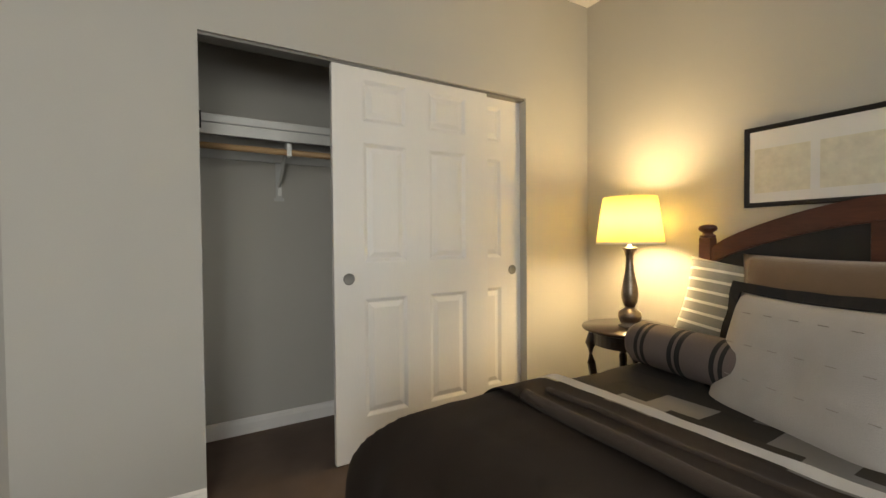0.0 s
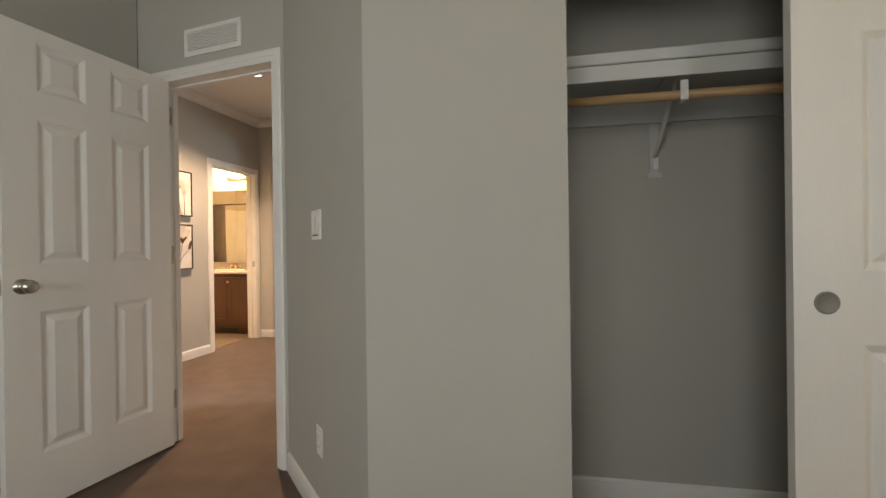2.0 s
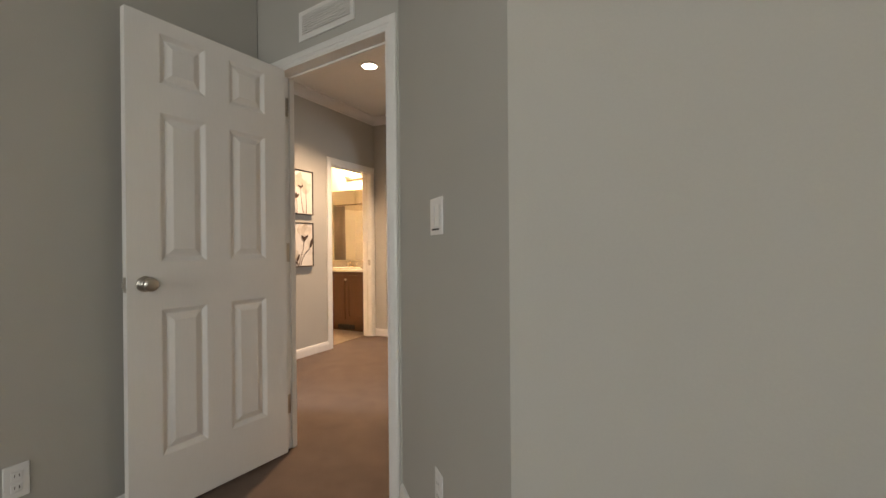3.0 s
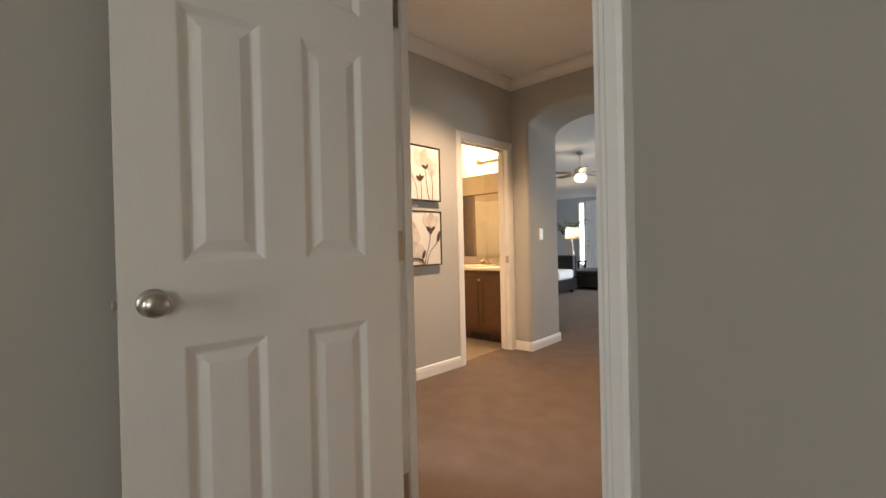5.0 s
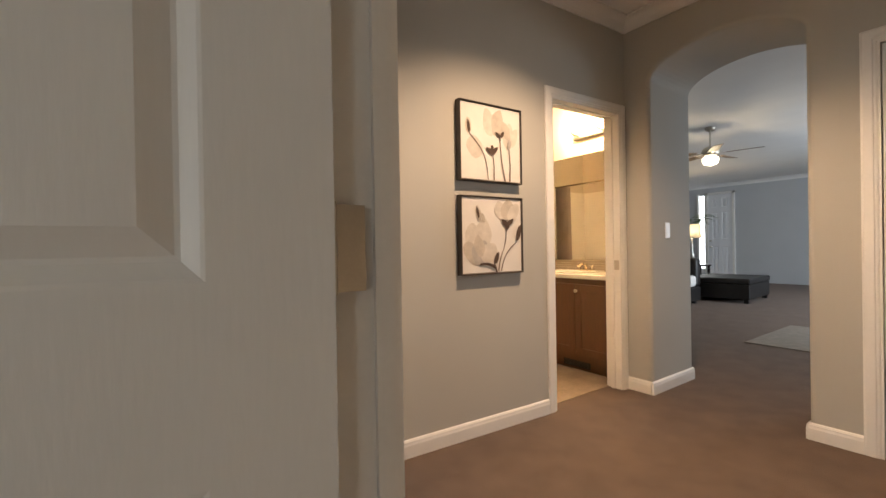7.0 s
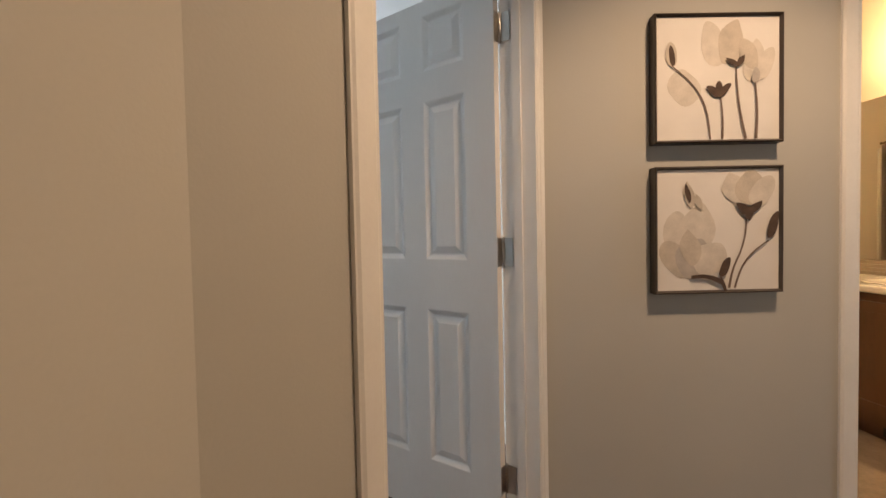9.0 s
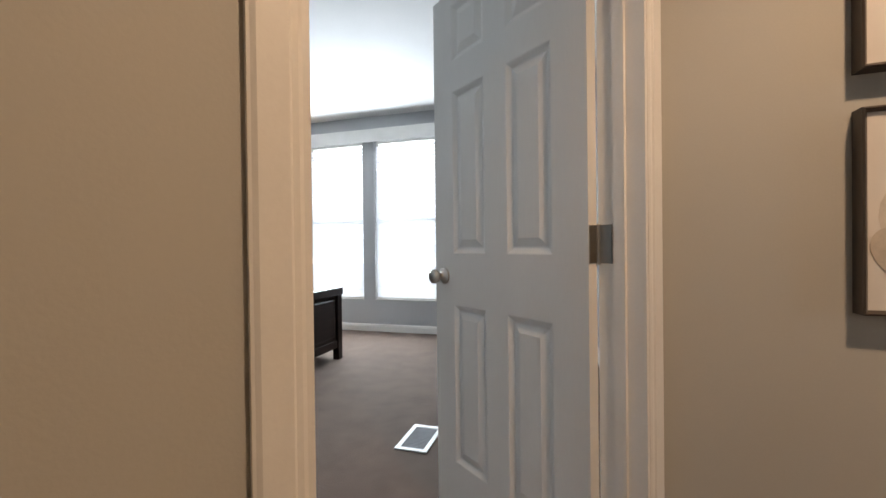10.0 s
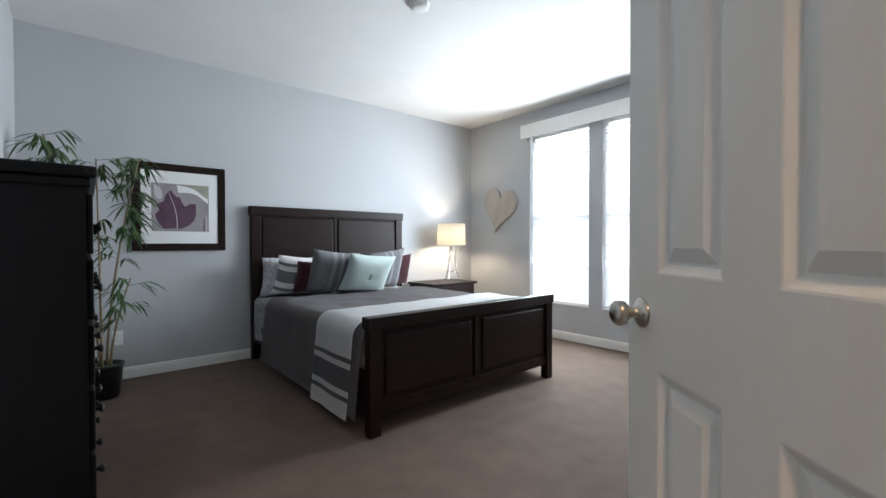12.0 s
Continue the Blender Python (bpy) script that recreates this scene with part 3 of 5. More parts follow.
part("back_plate", boxes((0.402, 0.438, 2.793, 2.799, 1.375, 1.601), bevel=0.001), SHELF, br)
part("foot", boxes((0.392, 0.448, 2.787, 2.7925, 1.372, 1.392)), SHELF, br)
part("tab", boxes((0.413, 0.433, 2.782, 2.7925, 1.405, 1.455)), WHITEPL, br)
part("strut", tube([(0.42, 2.785, 1.46), (0.42, 2.70, 1.52), (0.42, 2.50, 1.700)], 0.009, 8), SHELF, br)
part("top_arm", boxes((0.411, 0.429, 2.43, 2.775, 1.715, 1.727)), SHELF, br)
part("rod_hook", tube([(0.42, 2.47 + 0.021 * math.cos(a), 1.607 + 0.021 * math.sin(a)) for a in [math.pi * (0.9 + k * 0.12) for k in range(12)]], 0.006, 8), WHITEPL, br)
part("hanger", boxes((0.408, 0.432, 2.448, 2.456, 1.585, 1.651)), WHITEPL, br)

# ---- wall fittings ----
def switch_plate(m, label, gangs=1):
    ob = thing("light_switch", label, "switch", m=m)
    w = 0.07 + 0.046 * (gangs - 1)
    part("plate", boxes((-w / 2, w / 2, -0.006, 0, -0.0585, 0.0585), bevel=0.003), WHITEPL, ob)
    for k in range(gangs):
        x = (k - (gangs - 1) / 2) * 0.046
        part("rocker", boxes((x - 0.0165, x + 0.0165, -0.009, -0.006, -0.0335, 0.0335), bevel=0.002), WHITEPL, ob)
    return ob


def outlet(m):
    ob = thing("wall_outlet", "white duplex wall outlet low on the wall", "outlet", "outlets", m)
    part("plate", boxes((-0.035, 0.035, -0.005, 0, -0.0575, 0.0575), bevel=0.003), WHITEPL, ob)
    for z in (-0.02, 0.02):
        soc = part("socket", boxes((-0.016, 0.016, -0.0075, -0.005, z - 0.014, z + 0.014), bevel=0.002), WHITEPL, ob)
        for x in (-0.006, 0.006):
            part("slot", boxes((x - 0.001, x + 0.001, -0.0079, -0.0075, z - 0.004, z + 0.005)), BLACKM, soc)
    return ob


CH = math.degrees(math.atan2(2.11 - 2.80, -0.60 + 1.275))
cu = Vector((math.cos(radians(CH)), math.sin(radians(CH)), 0))


def on_chamfer(s, z):
    p = Vector((-1.275, 2.80, 0)) + cu * s
    return pose(p.x, p.y, z, 0, 0, CH)


sw2 = switch_plate(on_chamfer(0.495, 1.190), "white double rocker switch on the angled wall", 2)
for x in (-0.024, 0.0, 0.024):
    part("indicator", boxes((x - 0.006, x + 0.006, -0.0096, -0.006, -0.0435, -0.0385)), BLACKM, sw2, "small dark indicator")
outlet(on_chamfer(0.495, 0.33))
outlet(pose(-2.28, 1.93, 0.31, 0, 0, 90))
outlet(pose(-3.19, -0.80, 0.34, 0, 0, 180))
switch_plate(pose(-3.20, 5.93, 1.17, 0, 0, 90), "white rocker switch inside the arched passage")

vent = thing("wall_vent", "white louvred return-air register above the door", "vent", m=pose(-1.724, 2.869, 2.218, 0, 0, -8.77))
part("frame", boxes((-0.195, 0.195, -0.008, 0, 0.052, 0.074), (-0.195, 0.195, -0.008, 0, -0.074, -0.052), (-0.195, -0.172, -0.008, 0, -0.052, 0.052), (0.172, 0.195, -0.008, 0, -0.052, 0.052)), TRIM, vent)
part("backing", boxes((-0.172, 0.172, -0.0015, 0, -0.052, 0.052)), material("vent_shadow_grey", (0.25, 0.25, 0.24), 0.7), vent)
for k in range(9):
    z = -0.047 + k * 0.0117
    part("slat", boxes((-0.172, 0.172, -0.0068, -0.0018, z - 0.0036, z + 0.0036)), TRIM, vent)

# ---- bedside table and lamp ----
NIGHT = material("dark_walnut_stain", (0.024, 0.012, 0.008), 0.28, vary=0.5, scale=7, fine=70, stretch=(1, 6, 1), coat=0.3)
ns = thing("round_side_table", "round dark-stained wooden bedside table", "side table", m=pose(2.07, 1.59, 0))
part("top", lathe([(0, 0.612), (0.235, 0.612), (0.248, 0.618), (0.252, 0.626), (0.248, 0.634), (0.0, 0.636)], 48), NIGHT, ns, "", True)
part("apron", lathe([(0.185, 0.535), (0.195, 0.535), (0.195, 0.6115), (0.185, 0.6115), (0.185, 0.535)], 40), NIGHT, ns)
for k in range(4):
    a = radians(45 + 90 * k)
    part("leg", tube([(r * math.cos(a), r * math.sin(a), z) for r, z in ((0.182, 0.611), (0.205, 0.53), (0.20, 0.42), (0.165, 0.22), (0.160, 0.10), (0.19, 0.0))], [0.028, 0.030, 0.024, 0.018, 0.016, 0.022], 10), NIGHT, ns, "", True)
part("shelf", lathe([(0, 0.195), (0.15, 0.195), (0.155, 0.203), (0.15, 0.212), (0, 0.212)], 36), NIGHT, ns)
PEWTER = material("antiqued_pewter", (0.30, 0.25, 0.20), 0.32, metal=1.0, vary=0.45, scale=18, fine=120)
SHADE1 = translucent("cream_lamp_linen", (0.85, 0.78, 0.52), (1.0, 0.90, 0.50), 0.82)
lp = thing("table_lamp", "turned pewter table lamp with a lit cream shade", "lamp", m=pose(2.07, 1.585, 0.636))
part("base", lathe([(0, 0), (0.058, 0), (0.060, 0.008), (0.045, 0.014), (0.055, 0.035), (0.063, 0.058), (0.058, 0.082), (0.035, 0.10), (0.026, 0.108), (0.030, 0.116), (0.040, 0.14), (0.046, 0.175), (0.044, 0.21), (0.034, 0.26), (0.024, 0.31), (0.019, 0.36), (0.021, 0.39), (0.032, 0.425), (0.040, 0.437), (0.038, 0.442), (0.012, 0.444), (0.010, 0.48), (0, 0.48)], 36), PEWTER, lp, "", True)
shade = part("shade", lathe([(0.178, 0.462), (0.141, 0.722), (0.139, 0.722), (0.176, 0.462), (0.178, 0.462)], 48), SHADE1, lp, "glowing cream fabric drum shade", True)
part("trim_band", lathe([(0.179, 0.462), (0.1775, 0.472), (0.1765, 0.472), (0.178, 0.462), (0.179, 0.462)], 48), TRIM, shade)
part("harp", tube([(0.0, 0.0, 0.48), (0.05, 0, 0.55), (0.052, 0, 0.64), (0.0, 0, 0.725)], 0.002, 6), STEEL, lp)
part("bulb", lathe([(0, 0.52), (0.014, 0.52), (0.028, 0.56), (0.030, 0.585), (0.02, 0.61), (0, 0.62)], 16), glowing("warm_bulb_glass", (1.0, 0.78, 0.42), 6), lp, "lit bulb", True).visible_shadow = False
part("finial", lathe([(0, 0.720), (0.006, 0.722), (0.004, 0.728), (0.007, 0.735), (0, 0.742)], 14), PEWTER, lp, "", True)

# ---- first bed ----
CHERRY = material("reddish_cherry_wood", (0.110, 0.034, 0.016), 0.32, vary=0.5, scale=6, fine=70, stretch=(1, 0.3, 2), coat=0.2)
LEATHER = material("black_leather", (0.012, 0.011, 0.011), 0.42, vary=0.3, scale=14, bump=0.25, fine=180)
bed = thing("panel_bed", "cherry wood bed with arched headboard and black leather panel", "bed")
Y0, Y1 = -0.36, 1.265
for y in (Y0, Y1):
    part("post", boxes((2.225, 2.285, y - 0.03, y + 0.03, 0, 1.130), bevel=0.004), CHERRY, bed)
    part("post_cap", lathe([(0, 1.130), (0.036, 1.130), (0.038, 1.140), (0.026, 1.148), (0.024, 1.156), (0.040, 1.166), (0.044, 1.176), (0.038, 1.190), (0.020, 1.197), (0, 1.198)], 24, (2.255, y, 0)), CHERRY, bed, "", True)
bm = bmesh.new()
N = 28
lo, hi = [], []
for k in range(N + 1):
    y = Y0 + 0.03 + (Y1 - Y0 - 0.06) * k / N
    s = math.sin(math.pi * k / N)
    for row, z in ((hi, 1.085 + 0.215 * s ** 0.8), (lo, 0.995 + 0.20 * s ** 0.8)):
        row.append([bm.verts.new((x, y, z)) for x in (2.232, 2.278)])
for k in range(N):
    for a, b in ((hi, hi), (lo, lo)):
        bm.faces.new((a[k][0], a[k + 1][0], a[k + 1][1], a[k][1]))
    for side in (0, 1):
        bm.faces.new((lo[k][side], lo[k + 1][side], hi[k + 1][side], hi[k][side]))
bmesh.ops.recalc_face_normals(bm, faces=bm.faces)
bmesh.ops.bevel(bm, geom=[e for e in bm.edges if abs(e.verts[0].co.x - e.verts[1].co.x) < 1e-6 and abs(e.verts[0].co.y - e.verts[1].co.y) > 0.01 and len(e.link_faces) == 2], offset=0.006, segments=2, affect="EDGES")
part("top_rail", bm, CHERRY, bed)
bm = bmesh.new()
top, bot = [], []
for k in range(N + 1):
    y = Y0 + 0.03 + (Y1 - Y0 - 0.06) * k / N
    s = math.sin(math.pi * k / N)
    top.append([bm.verts.new((x, y, 1.004 + 0.20 * s ** 0.8)) for x in (2.246, 2.266)])
    bot.append([bm.verts.new((x, y, 0.35)) for x in (2.246, 2.266)])
for k in range(N):
    for side in (0, 1):
        bm.faces.new((bot[k][side], bot[k + 1][side], top[k + 1][side], top[k][side]))
bmesh.ops.recalc_face_normals(bm, faces=bm.faces)
part("leather_panel", bm, LEATHER, bed, "black leather inset panel")
for y in (0.28, 0.62):
    part("stile", boxes((2.236, 2.274, y - 0.032, y + 0.032, 0.36, 1.19), bevel=0.004), CHERRY, bed)
for y in (Y0 + 0.02, Y1 - 0.045):
    part("side_rail", boxes((0.60, 2.225, y, y + 0.025, 0.20, 0.32), bevel=0.004), CHERRY, bed)
part("foot_rail", boxes((0.60, 0.625, Y0 + 0.045, Y1 - 0.045, 0.20, 0.32)), CHERRY, bed)
for y in (Y0 + 0.06, Y1 - 0.06):
    part("foot_leg", boxes((0.626, 0.676, y - 0.025, y + 0.025, 0, 0.32)), CHERRY, bed)
MATTRESS = material("white_mattress_ticking", (0.72, 0.71, 0.68), 0.9, vary=0.08)
thing("mattress", "white mattress under the bedding", "mattress", bm=boxes((0.63, 2.22, Y0 + 0.05, Y1 - 0.05, 0.322, 0.575), bevel=0.05), mat=MATTRESS)
BROWNCLOTH = material("dark_brown_bedspread", (0.056, 0.040, 0.030), 0.95, vary=0.3, scale=5, bump=0.35, fine=420, sheen=0.02)


def patchwork(name):
    """A woven coverlet of grey and brown rectangles."""
    m = material(name, (0.1, 0.09, 0.08), 0.95, bump=0.4, fine=450, sheen=0.02)
    nt = m.node_tree
    b = nt.nodes["Principled BSDF"]
    tc, mp, br_, cr = (nt.nodes.new("ShaderNode" + k) for k in ("TexCoord", "Mapping", "TexBrick", "ValToRGB"))
    nt.links.new(tc.outputs["Object"], mp.inputs[0])
    mp.inputs["Rotation"].default_value = (0, 0, radians(90))
    nt.links.new(mp.outputs[0], br_.inputs["Vector"])
    for k, v in (("Scale", 1.0), ("Mortar Size", 0.0), ("Brick Width", 0.17), ("Row Height", 0.125), ("Bias", 0.0)):
        br_.inputs[k].default_value = v
    br_.inputs["Color1"].default_value, br_.inputs["Color2"].default_value = (0, 0, 0, 1), (1, 1, 1, 1)
    nt.links.new(br_.outputs[0], cr.inputs[0])
    cr.color_ramp.interpolation = "CONSTANT"
    el = cr.color_ramp.elements
    el[0].position, el[0].color = 0.0, (0.036, 0.031, 0.027, 1)
    el[1].position, el[1].color = 0.44, (0.36, 0.34, 0.31, 1)
    for p, c in ((0.55, (0.050, 0.042, 0.033, 1)), (0.88, (0.27, 0.26, 0.25, 1))):
        e = el.new(p)
        e.color = c
    nt.links.new(cr.outputs[0], b.inputs["Base Color"])
    return m


thing("patchwork_coverlet", "grey and brown patchwork coverlet tucked over the mattress", "coverlet", bm=drape(1.02, 2.20, Y0 + 0.06, Y1 - 0.06, 0.592, 0.36, falls=(0, 0, 1, 1), wrinkle=0.005, seed=4.0), mat=patchwork("patchwork_cloth"), smooth=True)
thing("bedspread", "dark brown bedspread over the foot of the bed", "bedspread", bm=drape(0.63, 0.99, Y0 + 0.05, Y1 - 0.085, 0.606, 0.50, radius=0.24, falls=(1, 0, 1, 1), wrinkle=0.007, seed=1.0), mat=BROWNCLOTH, smooth=True)
fold = thing("folded_throw", "dark brown throw folded across the bed with a white edge", "throw")
bm = drape(0.86, 1.075, Y0 + 0.04, Y1 - 0.08, 0.625, 0.42, radius=0.17, falls=(0, 0, 1, 1), wrinkle=0.008, seed=7.0)
part("blanket", bm, BROWNCLOTH, fold, "", True)
part("roll", tube([(0.875 + 0.012 * math.sin(y * 7), y, 0.628 + 0.005 * math.sin(y * 11)) for y in [Y0 + 0.05 + k * (Y1 - Y0 - 0.20) / 40 for k in range(41)]], 0.021, 12), BROWNCLOTH, fold, "rolled fold edge", True)
part("roll", tube([(0.985 + 0.008 * math.sin(y * 5 + 1), y, 0.626 + 0.004 * math.sin(y * 9)) for y in [Y0 + 0.05 + k * (Y1 - Y0 - 0.20) / 40 for k in range(41)]], 0.012, 10), BROWNCLOTH, fold, "rolled fold edge", True)
WHITECLOTH = material("white_cotton", (0.80, 0.79, 0.77), 0.95, vary=0.08, bump=0.4, fine=500, sheen=0.2)
part("white_edge", drape(1.074, 1.128, Y0 + 0.04, Y1 - 0.07, 0.630, 0.30, step=0.02, radius=0.12, falls=(0, 0, 1, 1), wrinkle=0.006, seed=7.0), WHITECLOTH, fold, "white cotton edge", True)
GREYSTRIPE = striped("grey_white_ticking", "Z", -0.21, 0.21, even((0.27, 0.28, 0.27), (0.75, 0.75, 0.72), 8, 0.72))
thing("striped_pillow", "grey bed pillow with thin white stripes", "pillow", bm=cushion(0.66, 0.42, 0.17, seed=1), mat=GREYSTRIPE, smooth=True, m=pose(2.085, 0.985, 0.795, -14, 7, 268))
TAN = material("tan_brown_corduroy", (0.165, 0.105, 0.060), 0.95, vary=0.2, bump=0.5, fine=300, sheen=0.3)
thing("tan_pillow", "large plain tan-brown pillow", "pillow", bm=cushion(0.80, 0.50, 0.20, seed=2), mat=TAN, smooth=True, m=pose(1.905, 0.590, 0.818, -14, 0, 266))
LINEN = material("oatmeal_linen", (0.47, 0.44, 0.41), 0.95, vary=0.15, bump=0.6, fine=350, sheen=0.2)
wp = thing("square_cushion", "oatmeal linen cushion with black flange and stitched dashes", "cushion", m=pose(1.496, 0.598, 0.712, -20, -1, 249))
part("cover", cushion(0.60, 0.485, 0.17, 20, seed=3), LINEN, wp, "", True)
BLACKCLOTH = material("black_felt", (0.014, 0.013, 0.013), 0.95, vary=0.3)
ring = []
for i in range(80):
    t4 = i / 20
    e = 2 * (t4 % 1) - 1
    k = 1 - 0.06 * (1 - e * e)
    ring.append(((e * 0.295, -0.24 * k), (0.295 * k, e * 0.24), (-e * 0.295, 0.24 * k), (-0.295 * k, -e * 0.24))[int(t4)])
bm = bmesh.new()
a = [[bm.verts.new((x * f, yy + 0.004 * math.sin(i * 1.3), z * f)) for i, (x, z) in enumerate(ring)] for f, yy in ((1.0, -0.008), (1.165, -0.005), (1.165, 0.004), (1.0, 0.006))]
for r0, r1 in zip(a, a[1:] + a[:1]):
    for i in range(80):
        bm.faces.new((r0[i], r0[(i + 1) % 80], r1[(i + 1) % 80], r1[i]))
bmesh.ops.recalc_face_normals(bm, faces=bm.faces)
part("flange", bm, BLACKCLOTH, wp, "black felt flange")
STITCH = material("grey_stitch_thread", (0.30, 0.27, 0.25), 0.9)
for i in range(6):
    for j in range(4):
        x, z = -0.21 + 0.082 * i + (0.03 if j % 2 else 0), -0.16 + 0.105 * j
        u, v = x / 0.30, z / 0.2425
        d = 0.085 * ((1 - u ** 4) * (1 - v ** 4)) ** 0.55 + 0.003
        part("stitch", boxes((x - 0.013, x + 0.013, -d - 0.001, -d + 0.004, z - 0.0009, z + 0.0009)), STITCH, wp)
TAUPE = striped("taupe_bolster_bands", "Z", -0.25, 0.25, [(0, (0.135, 0.105, 0.095)), (0.14, (0.012, 0.011, 0.011)), (0.175, (0.135, 0.105, 0.095)), (0.20, (0.012, 0.011, 0.011)), (0.235, (0.135, 0.105, 0.095)), (0.45, (0.012, 0.011, 0.011)), (0.49, (0.135, 0.105, 0.095)), (0.515, (0.012, 0.011, 0.011)), (0.555, (0.135, 0.105, 0.095)), (0.78, (0.012, 0.011, 0.011)), (0.815, (0.135, 0.105, 0.095)), (0.84, (0.012, 0.011, 0.011)), (0.875, (0.135, 0.105, 0.095))], sheen=0.0)
thing("bolster_pillow", "taupe round bolster with dark ribbon bands", "bolster", bm=lathe([(0, -0.245), (0.045, -0.248), (0.074, -0.240), (0.087, -0.215), (0.089, 0.0), (0.087, 0.215), (0.074, 0.240), (0.045, 0.248), (0, 0.245)], 40), mat=TAUPE, smooth=True, m=pose(1.585, 0.985, 0.688, 90, 0, -8))
BLACKFRAME = material("black_lacquer_frame", (0.010, 0.009, 0.009), 0.35, vary=0.3)
MATBOARD = material("white_mat_board", (0.74, 0.74, 0.73), 0.85, vary=0.04)
pic = framed("wall_picture", "wide black-framed picture with three pale panels above the bed", 1.30, 0.385, pose(2.34, 0.478, 1.467, 0, 0, 270), BLACKFRAME, 0.022, 0.022, MATBOARD)
CREAM = material("pale_botanical_print", (0.72, 0.69, 0.58), 0.85, vary=0.15, scale=25, fine=60)
for k in range(5):
    x = -0.50 + k * 0.25
    part("print", boxes((x - 0.108, x + 0.108, -0.0155, -0.014, -0.125, 0.085)), CREAM, pic, "pale cream botanical print")

# ---- hall things ----
CANVAS = material("primed_canvas", (0.74, 0.71, 0.67), 0.9, vary=0.08, scale=9, bump=0.3, fine=500)
BRONZE = material("dark_bronze_frame", (0.060, 0.045, 0.034), 0.4, vary=0.3)
WASHES = [material("petal_wash_light", (0.67, 0.62, 0.55), 0.9, vary=0.25, scale=22), material("petal_wash_mid", (0.58, 0.52, 0.44), 0.9, vary=0.3, scale=22), material("petal_wash_grey", (0.50, 0.46, 0.42), 0.9, vary=0.3, scale=22)]
INK = material("umber_ink", (0.095, 0.060, 0.042), 0.85, vary=0.5, scale=40)
STEMC = material("mauve_stem_ink", (0.20, 0.145, 0.115), 0.85, vary=0.4, scale=40)
PA = math.degrees(math.atan2(PWQ[1] - PWP[1], PWQ[0] - PWP[0]))


def on_pictures(s, z):
    c, k = math.cos(radians(PA)), math.sin(radians(PA))
    return pose(PWP[0] + c * s, PWP[1] + k * s, z, 0, 0, PA)


def flower_canvas(name_label, z, shapes):
    ob = framed("flower_canvas", name_label, 0.452, 0.445, on_pictures(0.612, z), BRONZE, 0.011, 0.040, CANVAS, "flower canvases")
    for k, (outline, mat, nm) in enumerate(shapes):
        part(nm, blob(outline, -0.0322 - 0.0004 * k, 0.0004), mat, ob)
    return ob


L, M, G = WASHES
upper = [
    (petal(-0.12, -0.03, 0.11, 0.13, 20, 0.2), L, "petal"), (petal(-0.02, 0.12, 0.085, 0.16, 12), L, "petal"), (petal(0.045, 0.125, 0.09, 0.16, -14), M, "petal"),
    (petal(0.125, 0.06, 0.07, 0.15, -10), L, "petal"), (petal(0.165, 0.05, 0.06, 0.12, -25), L, "petal"), (petal(0.105, 0.085, 0.06, 0.12, 25), M, "petal"), (petal(-0.165, 0.085, 0.042, 0.085, 5), M, "bud"), (petal(-0.163, 0.08, 0.022, 0.07, 8), INK, "bud"),
    (stroke(curve((-0.165, 0.045), (-0.03, -0.21), 0.14), 0.004, 0.006), STEMC, "stem"), (stroke(curve((0.005, -0.055), (0.012, -0.21), 0.03), 0.005, 0.008), STEMC, "stem"),
    (stroke(curve((0.06, 0.04), (0.095, -0.21), -0.03), 0.005, 0.009), STEMC, "stem"), (stroke(curve((0.125, 0.0), (0.130, -0.21), 0.03), 0.005, 0.010), STEMC, "stem"),
    (petal(-0.018, -0.045, 0.028, 0.06, 55), INK, "calyx"), (petal(0.02, -0.04, 0.026, 0.06, -45), INK, "calyx"), (petal(0.0, -0.035, 0.028, 0.05, 0), INK, "calyx"), (petal(0.045, 0.055, 0.018, 0.05, 60), INK, "calyx"), (petal(0.075, 0.058, 0.020, 0.05, -35), INK, "calyx"), (petal(0.128, 0.008, 0.030, 0.055, 0), G, "calyx"),
]
